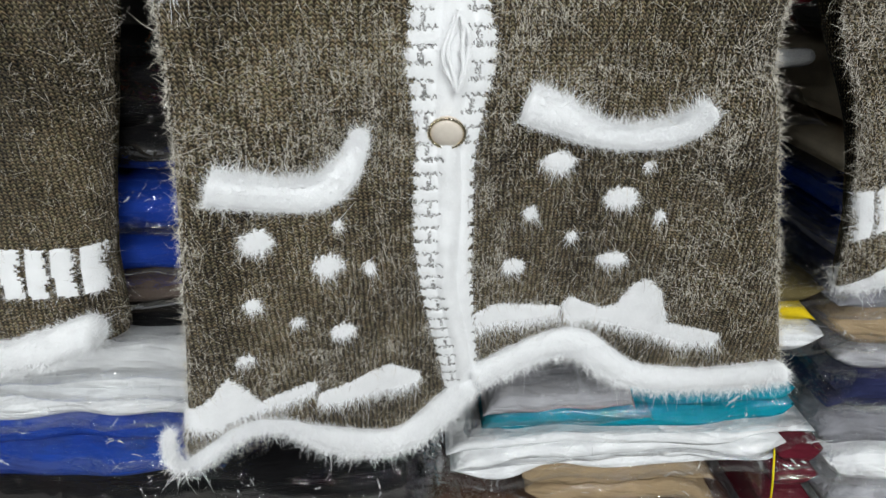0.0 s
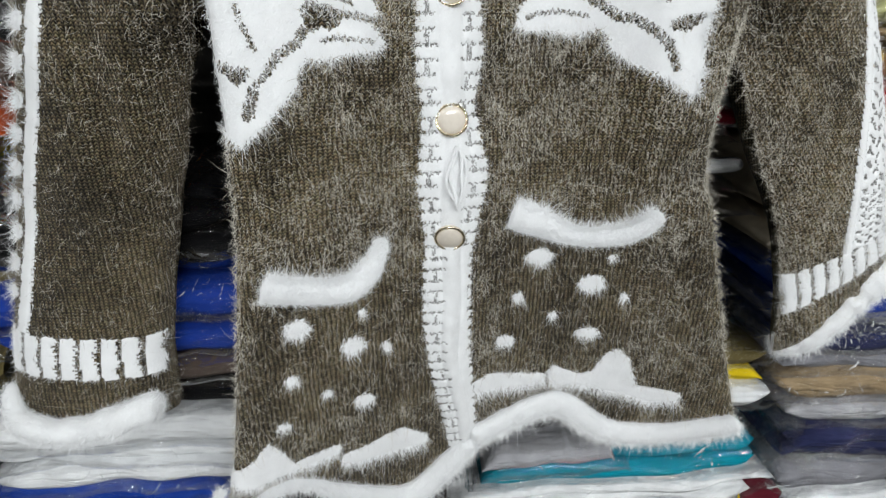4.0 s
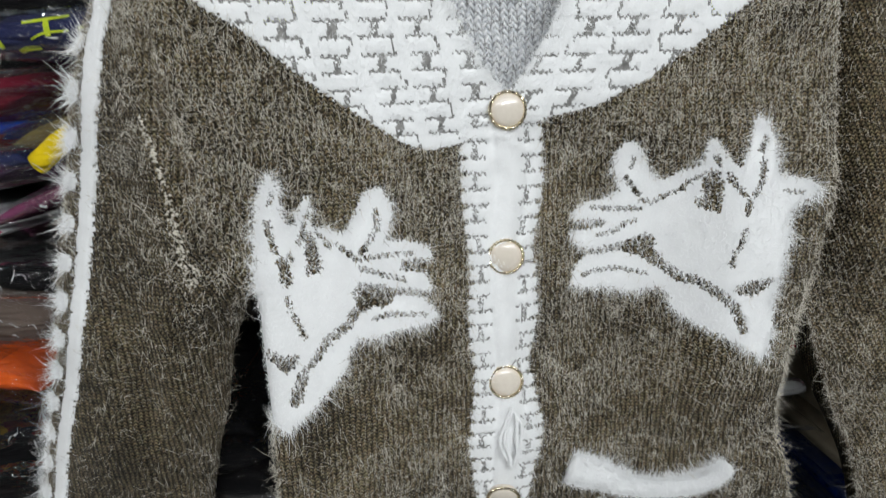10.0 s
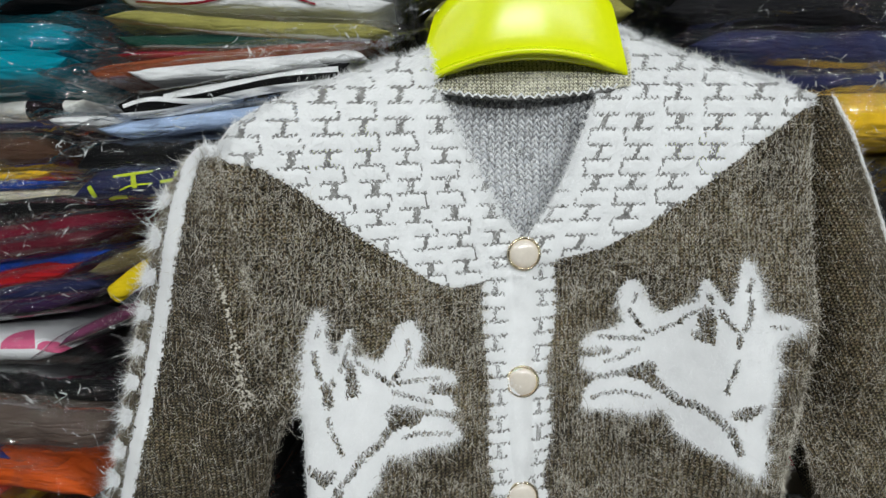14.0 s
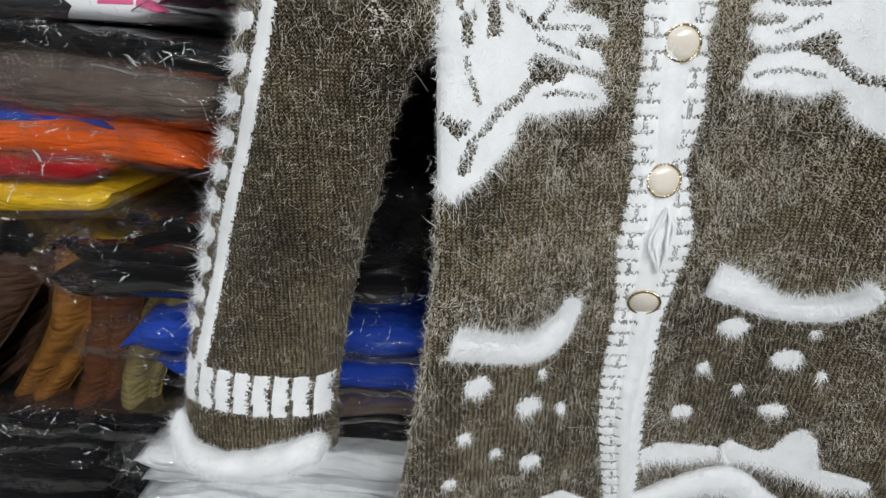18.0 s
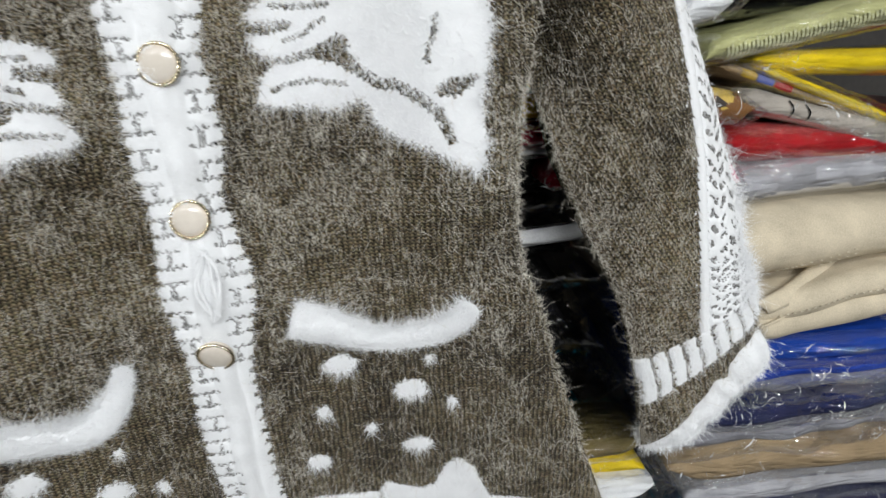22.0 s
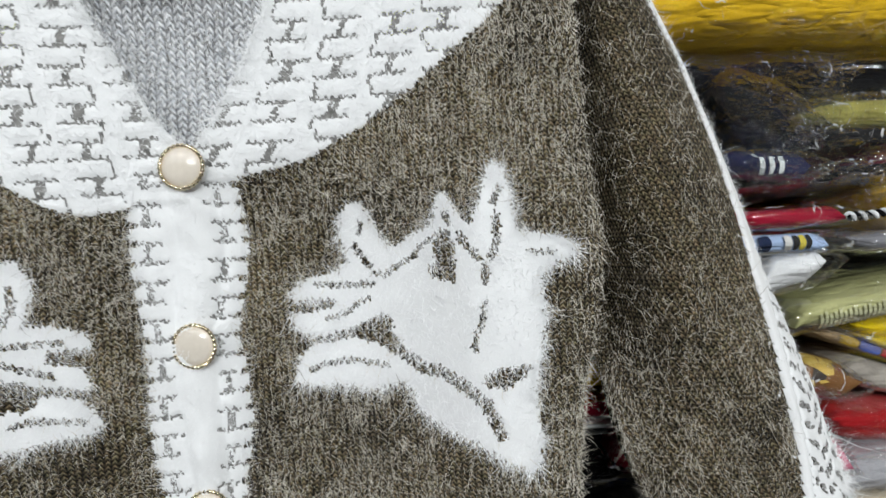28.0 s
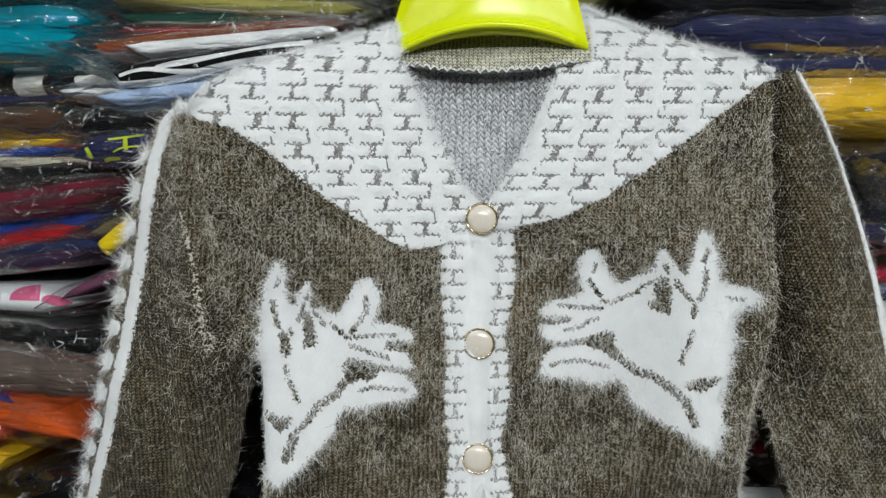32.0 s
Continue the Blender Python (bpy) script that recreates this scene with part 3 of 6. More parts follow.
STROKES_R_LOW = ((0.0011, (0.045, 1.4586), (0.0516, 1.4612), (0.0638, 1.4625), (0.0806, 1.4599)),
                 (0.0023, (0.0957, 1.4593), (0.1042, 1.4581), (0.1151, 1.4516), (0.1226, 1.4453)), (0.0023, (0.1235, 1.4423), (0.1278, 1.4321)),
                 (0.0026, (0.1246, 1.4549), (0.1302, 1.4574)), (0.0011, (0.1323, 1.458), (0.1407, 1.4595)),
                 (0.0011, (0.1241, 1.4873), (0.1226, 1.4805), (0.1198, 1.474), (0.119, 1.4676)), (0.0037, (0.1074, 1.5144), (0.1079, 1.5043)),
                 (0.0023, (0.103, 1.5011), (0.1104, 1.4984)), (0.0011, (0.1086, 1.5257), (0.1106, 1.5205)), (0.0014, (0.1141, 1.516), (0.1219, 1.5054)),
                 (0.0011, (0.1326, 1.5346), (0.1292, 1.528)), (0.0014, (0.1301, 1.5231), (0.13, 1.5146), (0.1274, 1.5055)),
                 (0.0014, (0.1248, 1.5024), (0.1244, 1.4963)), (0.0009, (0.1423, 1.5073), (0.153, 1.5063)))
LAND = (((-0.1479, 1.1763), (-0.1417, 1.1749), (-0.1315, 1.1808), (-0.1213, 1.1938), (-0.1146, 1.1838), (-0.1082, 1.1686), (-0.096, 1.1702), (-0.0768, 1.1736), (-0.0792, 1.1655),
         (-0.0907, 1.1627), (-0.1061, 1.1625), (-0.118, 1.1612), (-0.1299, 1.1579), (-0.143, 1.1611), (-0.149, 1.1675)),
        ((-0.0764, 1.1617), (-0.0578, 1.165), (-0.0437, 1.1707), (-0.0332, 1.1738), (-0.0136, 1.1596), (-0.0155, 1.1535), (-0.0303, 1.1505), (-0.0657, 1.1504), (-0.0755, 1.1534)),
        ((0.0199, 1.2062), (0.0303, 1.2119), (0.0483, 1.2112), (0.0739, 1.2088), (0.073, 1.2017), (0.0532, 1.1981), (0.0349, 1.1973), (0.0223, 1.194)),
        ((0.0754, 1.2111), (0.0802, 1.2156), (0.0996, 1.2061), (0.1099, 1.2086), (0.1174, 1.2249), (0.1247, 1.2309), (0.1331, 1.2234), (0.1383, 1.2076), (0.1427, 1.1958),
         (0.1592, 1.1925), (0.1787, 1.19), (0.1758, 1.1819), (0.1555, 1.1792), (0.1397, 1.1855), (0.1167, 1.1918), (0.0976, 1.1964), (0.0831, 1.1951)))
DOTS = ((-0.0955, 1.2777, 0.008, 0.0082), (-0.0567, 1.2808, 0.0028, 0.0026), (-0.0628, 1.2567, 0.0082, 0.0075), (-0.0418, 1.2515, 0.0028, 0.005), (-0.1023, 1.2398, 0.0043, 0.0044),
        (-0.0819, 1.2225, 0.0028, 0.0036), (-0.0589, 1.2094, 0.0078, 0.0055), (-0.1109, 1.2037, 0.0047, 0.0031), (0.0609, 1.3087, 0.0095, 0.0064), (0.1113, 1.3065, 0.003, 0.0022),
        (0.0993, 1.2868, 0.0110, 0.0068), (0.0489, 1.2781, 0.0039, 0.0037), (0.1229, 1.276, 0.0031, 0.0034), (0.0745, 1.2618, 0.0033, 0.0028), (0.1009, 1.2452, 0.0098, 0.0048), (0.0414, 1.2415, 0.0072, 0.0055))

STITCH = 0.0027


def mesh_cells(name, v, faces, keep, mat, parent, label="", uv=None, puff=0.0, out=None, level=0.0004):
    """The kept cells of a sheet as one part; puff raises its middle, level its rim."""
    f = faces[keep]
    if not len(f):
        return None
    ids, inv = np.unique(f, return_inverse=True)
    count = np.bincount(inv.ravel(), minlength=len(ids))
    w = v[ids].copy()
    w += out[ids] * (level + puff * np.clip((count - 2) / 2.0, 0, 1))[:, None]
    return part(name, w, inv.reshape(f.shape), mat, parent, label, uv=None if uv is None else uv[ids])


def normals_of(grid):
    du, dv = np.gradient(grid, axis=0), np.gradient(grid, axis=1)
    n = np.cross(du, dv)
    n /= np.linalg.norm(n, axis=2)[..., None] + 1e-12
    n[n[..., 1] > 0] *= -1
    return n


# front panels: rows of stitches from hem to shoulder
NR, NC = 606, 366
zr = np.linspace(1.080, 1.684, NR)
s = np.linspace(0, 1, NC)
xl, xr_ = table(zr, LEFT_EDGE), table(zr, RIGHT_EDGE)
GX = xl[:, None] + (xr_ - xl)[:, None] * s[None]
GZ = np.repeat(zr[:, None], NC, 1) + 0.0002 * np.where(np.arange(NC) % 4 < 2, 1, -1)[None]
roll_l = np.clip((1.478 - zr) / 0.02, 0, 1)
dl, dr = GX - xl[:, None], xr_[:, None] - GX
R = 0.020


def rolled(d, r):
    t = np.clip(1 - d / r, 0, 1)
    return r * (1 - np.sqrt(np.clip(1 - t * t, 0, 1)))


GY = front_y(GX, GZ) + 0.65 * rolled(dl, R) * roll_l[:, None] + 0.45 * rolled(dr, R) * np.clip((1.64 - zr) / 0.03, 0, 1)[:, None]
GY += 0.0016 * wave(GX, GZ, 3, 45.0) + 0.0022 * wave(GX, GZ, 4, 18.0)
WEAVE_L = ((4.078, 44.222, 7.101, -33.742, -12.706, -51.227), (1.495, 2.647, -60.144, -5.162, -0.856, 57.973))
WEAVE_R = ((-1.966, 45.177, -11.434, -11.981, 81.21, 4.976), (1.421, 1.837, -55.512, -9.041, -24.503, 21.313))


def weave(x, z, k):
    """Column (k = 0) or row (k = 1) of the yoke's basket weave."""
    terms = (np.ones(np.shape(x)), x, z - 1.6, x ** 2, x * (z - 1.6), (z - 1.6) ** 2)
    return np.where(x < 0, sum(c * t for c, t in zip(WEAVE_L[k], terms)), sum(c * t for c, t in zip(WEAVE_R[k], terms)))


# puffed bars of the basket weave
on_yoke = GZ > np.where(GX < 0, np.interp(GX, *np.array(YOKE_L).T), np.interp(GX, *np.array(YOKE_R).T))
bars = np.sin(np.pi * weave(GX, GZ, 0)) ** 2
GY -= on_yoke * (0.0012 * bars ** 2 + 0.0008 * (1 - bars) * np.abs(np.sin(2 * np.pi * (weave(GX, GZ, 1) - 0.25) / 2 * 2)))
# shoulders fall back over the hanger
GY += 0.25 * np.clip(GZ - (1.632 + 0.10 * GX), 0, 1)
mid, half = table(zr, MID)[:, None], table(zr, HALF)[:, None]
pd = (GX - mid) / half
onp = (np.abs(pd) < 1) & (GZ < 1.553)
ridge = 0.12 + 0.10 * np.sin(GZ * 55.0)
GY -= np.where(onp, 0.0026 * np.sqrt(np.clip(1 - pd ** 2, 0, 1)) + (0.0022 + 0.0010 * wave(GX * 0, GZ, 5, 70.0)) * np.exp(-((pd - ridge) / 0.30) ** 2)
               - 0.0010 * np.exp(-((pd - ridge + 0.42) / 0.10) ** 2) - 0.0010 * np.exp(-((pd - ridge - 0.40) / 0.10) ** 2) + 0.0006 * wave(GX, GZ, 6, 260.0), 0)
V = np.stack([GX, GY, GZ], -1)
N = normals_of(V)
F = sheet(NR, NC)
CX, CZ = V[..., 0].ravel()[F].mean(1), V[..., 2].ravel()[F].mean(1)
Vf, Nf = V.reshape(-1, 3), N.reshape(-1, 3)
UV = np.stack([(GX / STITCH).ravel(), (GZ / STITCH).ravel()], -1)

jx = CX + 0.0006 * np.sin(CZ / 0.00035) + rng.normal(0, 0.0005, len(CX))
jz = CZ + 0.0006 * np.sin(CX / 0.00035) + rng.normal(0, 0.0004, len(CZ))
hem = np.where(CX < table(CZ, MID) + 0.6 * table(CZ, HALF), np.interp(CX, *np.array(HEM_L).T), np.interp(CX, *np.array(HEM_R).T))
open_neck = (CX > table(CZ, NECK_L)) & (CX < table(CZ, NECK_R)) & (CZ > 1.558)
alive = (CZ > hem) & ~open_neck
yoke_low = np.where(CX < 0, np.interp(jx, *np.array(YOKE_L).T), np.interp(jx, *np.array(YOKE_R).T))
cmid, chalf = table(CZ, MID), table(CZ, HALF)
cpd = (CX - cmid) / chalf
in_placket = (np.abs(cpd) < 1 + 0.07 * np.where((CZ / 0.0082) % 1 < 0.35, -1, 1) + rng.normal(0, 0.02, len(F))) & (CZ < 1.5465)
in_yoke = (CZ > yoke_low) & ~in_placket
label_of = np.zeros(len(F), int)  # 0 brown; white parts above

# woven blocks of the yoke: column and row of the weave, counted from a knot on each side
zig = lambda t: 2 * np.abs((t / 0.0031) % 1 - 0.5)
wc, wr = weave(CX, CZ, 0), weave(CX, CZ, 1)
col_n, row_n = np.floor(wc + 0.5), np.floor(wr + 0.5)
uc, ur = wc - col_n, wr - row_n
chance = rng.random(len(F))
sway = 0.05 * np.sin(row_n * 2.3 + col_n * 1.7) + 0.03 * np.sin(row_n * 5.1 - col_n * 3.3)
low = ur > 0
reach = 0.37 + 0.05 * np.sin(row_n * 3.7 + col_n * 2.9 + 4 * low)
yoke_mark = (np.abs(np.abs(ur) - 0.235 + 0.075 * (zig(CX + 0.0007 * col_n) - 0.5)) < 0.042) & (np.abs(uc + sway) < reach) & (chance < 0.95)
yoke_mark |= (np.abs(ur) < 0.25) & (np.abs(uc + 0.7 * sway + 0.25 * ur) < 0.085 + 0.025 * np.sin(row_n * 4.1 + col_n)) & (chance < 0.88)
end_side = np.where(CX < 0, 1.0, -1.0)
yoke_mark |= (np.abs(ur) > 0.25) & (np.abs(uc + sway - 0.35 * end_side) < 0.034) & (chance < 0.80) & (np.sin((row_n + low) * 2.7 + col_n * 4.3) > -0.85)
PQ = 0.0082
prow = np.floor(CZ / PQ)
pdash = (CZ - 0.0014 * zig(CX)) % PQ
pa = np.abs(cpd)
pl_reach = 0.90 + 0.06 * np.sin(prow * 2.9 + 3 * (cpd > 0))
lower = CZ < 1.315
pl_mark = (pdash < 0.0015) & (pa > np.where(lower, 0.12, 0.40) + 0.07 * np.sin(prow * 4.7)) & (pa < pl_reach) & (chance < 0.90)
pl_mark |= (np.abs(pa - np.where(lower, 0.52, 0.68) + 0.05 * np.sin(prow * 3.1)) < 0.07) & ((prow + (cpd > 0)) % 2 == 0) & (chance < 0.80)
pl_mark &= ~((cpd > 0) & (CZ < 1.315))

label_of[in_yoke] = 1
label_of[in_yoke & yoke_mark] = 2
label_of[in_placket] = 3
label_of[in_placket & pl_mark] = 4
fray = rng.normal(0, 1, len(F))
for k, (poly, strokes) in enumerate(((MOTIF_L, STROKES_L_TOP + STROKES_L_LOW), (MOTIF_R, STROKES_R_TOP + STROKES_R_LOW))):
    w = inside(jx, jz, poly) & (label_of == 0)
    cut = np.zeros(len(F), bool)
    for r, *line in strokes:
        cut |= near(CX + 0.0008 * (zig(CZ) - 0.5) + 0.0003 * fray, CZ + 0.0011 * (zig(CX) - 0.5), line, r * 1.1 + 0.0001) & (rng.random(len(F)) < 0.92)
    label_of[w & ~cut] = 10 + k
    label_of[w & cut] = 12
zx, zz_ = CX + 0.0010 * (zig(CZ) - 0.5) + 0.0003 * fray, CZ + 0.0014 * (zig(CX) - 0.5)
for poly in NOTCHES:
    label_of[inside(zx, zz_, poly) & (label_of >= 10)] = 12
for k, poly in enumerate(LAND):
    label_of[inside(jx, jz, poly) & (label_of == 0)] = 20 + k
for k, (dx, dz, da, db) in enumerate(DOTS):
    label_of[((jx - dx) / da) ** 2 + ((jz - dz) / db) ** 2 + rng.normal(0, 0.16, len(F)) < 0.66] = 30 + k

left = CX < cmid
brown = (label_of == 0) & alive
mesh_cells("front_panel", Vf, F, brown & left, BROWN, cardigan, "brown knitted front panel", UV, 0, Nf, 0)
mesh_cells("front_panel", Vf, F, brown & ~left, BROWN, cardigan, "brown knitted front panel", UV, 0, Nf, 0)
mesh_cells("yoke", Vf, F, alive & (label_of == 1) & left, PLUSH, cardigan, "white woven-look knitted yoke", UV, 0.0002, Nf, 0.0001)
mesh_cells("yoke", Vf, F, alive & (label_of == 1) & ~left, PLUSH, cardigan, "white woven-look knitted yoke", UV, 0.0002, Nf, 0.0001)
tagged(mesh_cells("yoke_stitching", Vf, F, alive & (label_of == 2), GREY_MARK, cardigan, "dark zigzag stitches", UV, 0, Nf, -0.0003), kind="stuff")
mesh_cells("placket", Vf, F, alive & (label_of == 3), PLUSH, cardigan, "white knitted button band", UV, 0.0005, Nf, 0.0002)
tagged(mesh_cells("placket_stitching", Vf, F, alive & (label_of == 4), GREY_MARK, cardigan, "dark zigzag stitches", UV, 0, Nf, -0.0002), kind="stuff")
mesh_cells("motif", Vf, F, alive & (label_of == 10), PLUSH, cardigan, "white plush antler-like motif", UV, 0.0002, Nf, 0.0001)
mesh_cells("motif", Vf, F, alive & (label_of == 11), PLUSH, cardigan, "white plush antler-like motif", UV, 0.0002, Nf, 0.0001)
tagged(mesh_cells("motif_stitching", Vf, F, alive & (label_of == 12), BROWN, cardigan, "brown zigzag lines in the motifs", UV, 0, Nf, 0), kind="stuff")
for k in range(4):
    mesh_cells("snow_hill", Vf, F, alive & (label_of == 20 + k), PLUSH, cardigan, "white plush snowdrift patch", UV, 0.0010, Nf, 0.0005)
for k in range(16):
    mesh_cells("dot", Vf, F, alive & (label_of == 30 + k), PLUSH, cardigan, "small white plush dot", UV, 0.0010, Nf, 0.0005)

flat = Nf[F].mean(1)


def strew(name, keep, per, length, width, mat, lift=0.45, down=0.1):
    f = F[keep]
    n = int(len(f) * per)
    if not n:
        return
    k = rng.integers(0, len(f), n)
    a, b = rng.random((n, 1)), rng.random((n, 1))
    q = Vf[f[k]]
    p = (q[:, 0] * (1 - a) + q[:, 1] * a) * (1 - b) + (q[:, 3] * (1 - a) + q[:, 2] * a) * b
    fuzz(name, p + 0.0004 * flat[keep][k], flat[keep][k], length, width, mat, cardigan, lift, down, grain=1.9 if mat is not FUZZ_WHITE else 1.0)


pocket = (inside(CX, CZ, ((-0.118, 1.300), (-0.040, 1.305), (-0.030, 1.20), (-0.118, 1.20))) | inside(CX, CZ, ((0.040, 1.335), (0.136, 1.335), (0.127, 1.225), (0.045, 1.215)))) & (rng.random(len(F)) < 0.8)
patch = np.interp(CZ, (1.2, 1.38, 1.45, 1.52), (0.26, 0.32, 0.58, 0.98)) + 0.6 * wave(CX, CZ, 41, 45.0) + 0.6 * wave(CX, CZ, 42, 130.0)
strew("pale_fuzz", brown & ~pocket & (rng.random(len(F)) < patch), 0.42, 0.0036, 0.00010, FUZZ_LIGHT)
tuft = wave(CX, CZ, 45, 420.0) + 0.5 * wave(CX, CZ, 46, 160.0)
strew("pale_fuzz", brown & ~pocket & (tuft > 0.25), 0.24, 0.0046, 0.00009, FUZZ_LIGHT, 0.6)
strew("pale_fuzz", brown, 0.065, 0.0078, 0.00008, FUZZ_LIGHT, 0.7)
strew("brown_fuzz", brown, 0.16, 0.0046, 0.00009, FUZZ_DARK)
white = alive & (label_of > 0) & (label_of != 2) & (label_of != 4) & (label_of != 12)
strew("white_fuzz", white & ((label_of == 1) | (label_of == 3)), 0.75, 0.0034, 0.00008, FUZZ_WHITE, 0.4)
strew("white_fuzz", white & (label_of >= 10), 0.7, 0.0030, 0.00008, FUZZ_WHITE, 0.5)
strew("white_fuzz", white & (label_of >= 20), 2.2, 0.0034, 0.00009, FUZZ_WHITE, 0.6)
strew("white_fuzz", alive & (label_of == 12), 0.34, 0.0032, 0.00008, FUZZ_WHITE, 0.4)
strew("pale_fuzz", alive & (label_of == 12), 0.2, 0.0036, 0.00009, FUZZ_LIGHT)
strew("white_fuzz", alive & (label_of == 4), 0.65, 0.0040, 0.00009, FUZZ_WHITE, 0.4)
strew("white_fuzz", alive & ((label_of == 2) | (label_of == 4)), 0.12, 0.0030, 0.00006, FUZZ_WHITE, 0.4)
# longer white hair along the rims of the white patches
side_of = white.reshape(NR - 1, NC - 1)
inner = side_of.copy()
inner[1:] &= side_of[:-1]
inner[:-1] &= side_of[1:]
inner[:, 1:] &= side_of[:, :-1]
inner[:, :-1] &= side_of[:, 1:]
rim = (side_of & ~inner).ravel() & (label_of != 1) & (label_of != 3)
outer_rim = rim & ~(inside(CX, CZ, MOTIF_L) & near(CX, CZ, MOTIF_L, 0.5) & (np.min([np.hypot(CX - q[0], CZ - q[1]) for q in MOTIF_L], 0) > 0.004)) & ~(inside(CX, CZ, MOTIF_R) & (np.min([np.hypot(CX - q[0], CZ - q[1]) for q in MOTIF_R], 0) > 0.004))
strew("rim_fuzz", outer_rim & (label_of < 20), 3.5, 0.0048, 0.00008, FUZZ_WHITE, 0.5)
side_hair = outer_rim & ((label_of == 11) & (CX > 0.125) | (label_of == 10) & (CX < -0.105))
strew("rim_fuzz", side_hair, 3.5, 0.0066, 0.00008, FUZZ_WHITE, 0.6)
strew("rim_fuzz", outer_rim & (label_of >= 20), 4, 0.0040, 0.00009, FUZZ_WHITE, 0.4)
under = side_of.copy()
under[1:] &= ~side_of[:-1]
strew("hanging_fuzz", under.ravel() & (label_of >= 30), 5, 0.0060, 0.00008, FUZZ_WHITE, 0.5, 1.5)
strew("hanging_fuzz", under.ravel() & (label_of >= 20) & (label_of < 30), 9, 0.0080, 0.00009, FUZZ_WHITE, 0.5, 1.7)
strew("hanging_fuzz", under.ravel() & ((label_of == 10) | (label_of == 11)), 3, 0.0065, 0.00008, FUZZ_WHITE, 0.5, 1.2)

placket_rim = alive & (label_of == 3) & (np.abs(cpd) > 0.9)
strew("rim_fuzz", placket_rim, 1.6, 0.0042, 0.00008, FUZZ_WHITE, 0.4)
neck_rim = alive & ((label_of == 1) | (label_of == 3)) & (np.minimum(np.abs(CX - table(CZ, NECK_L)), np.abs(CX - table(CZ, NECK_R))) < 0.0022) & (CZ > 1.557)
strew("rim_fuzz", neck_rim, 4, 0.0055, 0.00009, FUZZ_WHITE, 0.3)
edge_l_, edge_r_ = table(CZ, LEFT_EDGE), table(CZ, RIGHT_EDGE)
top_rim = alive & (label_of == 1) & (CZ > 1.598) & (np.minimum(CX - edge_l_, edge_r_ - CX) < 0.005)
strew("rim_fuzz", top_rim, 6, 0.0036, 0.00007, FUZZ_WHITE, 0.8, -0.4)
side_rim = alive & (label_of == 0) & (CZ < 1.46) & (np.minimum(CX - edge_l_, edge_r_ - CX) < 0.004)
strew("pale_fuzz", side_rim, 0.6, 0.0050, 0.00008, FUZZ_LIGHT, 0.9)

# back panel, closed behind the front
bz = np.linspace(1.12, 1.545, 40)
bs = np.linspace(0, 1, 30)
bxl, bxr = table(bz, LEFT_EDGE), table(bz, RIGHT_EDGE)
BX = bxl[:, None] + (bxr - bxl)[:, None] * bs
BZ = np.repeat(bz[:, None], 30, 1)
BY = front_y(BX, BZ) + 0.026 + 0.022 * np.sin(np.pi * bs)[None]
part("back_panel", np.stack([BX, BY, BZ], -1).reshape(-1, 3), sheet(40, 30), BROWN, cardigan, "brown knitted back panel",
     np.stack([BX / STITCH, BZ / STITCH], -1).reshape(-1, 2))
# grey inside of the back, seen through the neck
iz, ix = np.linspace(1.535, 1.668, 40), np.linspace(-0.085, 0.085, 40)
IX, IZ = np.meshgrid(ix, iz)
IY = 0.0225 + 0.006 * np.cos(IX * 25) + 0.10 * (IZ - 1.6) - 0.012 * np.clip((IZ - 1.605) / 0.04, 0, 1) ** 2 * np.clip((0.058 - np.abs(IX)) / 0.012, 0, 1) + 0.0008 * wave(IX, IZ, 8, 60)
flecks = part("neck_lining", np.stack([IX, IY, IZ], -1).reshape(-1, 3), sheet(40, 40), GREY_KNIT, cardigan, "grey inside of the knitted back",
     np.stack([IX / 0.0046, IZ / 0.0046], -1).reshape(-1, 2))
gx, gz = rng.uniform(-0.07, 0.07, 5200), rng.uniform(1.545, 1.655, 5200)
fl = np.abs(np.sin(gx / 0.0046 * math.pi + 0.6 * np.sin(gz * 60))) > 0.55
gx, gz = gx[fl], gz[fl]
gp = np.stack([gx, np.interp(gx, ix, IY[20]) + 0.10 * (gz - iz[20]) - 0.012 * np.clip((gz - 1.605) / 0.04, 0, 1) ** 2 * np.clip((0.058 - np.abs(gx)) / 0.012, 0, 1) - 0.0008, gz], -1)
half_n = len(gp) // 2
fuzz("lining_yarn", gp[:half_n], np.repeat([[0.0, -1.0, 0.0]], half_n, 0), 0.0026, 0.00022, GREY_MARK, flecks, 0.2, 0.5, grain=2.0)
fuzz("lining_fuzz", gp[half_n:], np.repeat([[0.0, -1.0, 0.0]], len(gp) - half_n, 0), 0.0036, 0.00014, FUZZ_WHITE, flecks, 0.35, 0.2, grain=2.0)
# ribbed collar band across the back of the neck
ca, cb = np.linspace(0, 1, 40), np.linspace(0, 1, 12)
CAx = np.repeat((-0.060 + 0.124 * ca)[:, None], 12, 1)
sag = -0.0055 * np.sin(np.pi * ca)[:, None]
CAz = 1.6455 + sag + 0.024 * cb[None] + 0.002 * ca[:, None]
CAy = 0.008 + 0.006 * np.sin(np.pi * ca)[:, None] - 0.004 * np.sin(np.pi * cb)[None] + 0.008 * cb[None]
part("collar_band", np.stack([CAx, CAy, CAz], -1).reshape(-1, 3), sheet(40, 12), RIB_KNIT, cardigan, "olive ribbed collar band",
     np.stack([CAx / 0.0026, CAz / 0.0026], -1).reshape(-1, 2))
cl = np.stack([CAx[:, 0], CAy[:, 0] - 0.001, CAz[:, 0]], -1)
bk = rng.integers(0, 39 * 11, 420)
bp = np.stack([CAx, CAy, CAz], -1)[bk // 11, bk % 11] + rng.normal(0, 1, (420, 3)) * (0.0012, 0, 0.0009) + (0, -0.0008, 0)
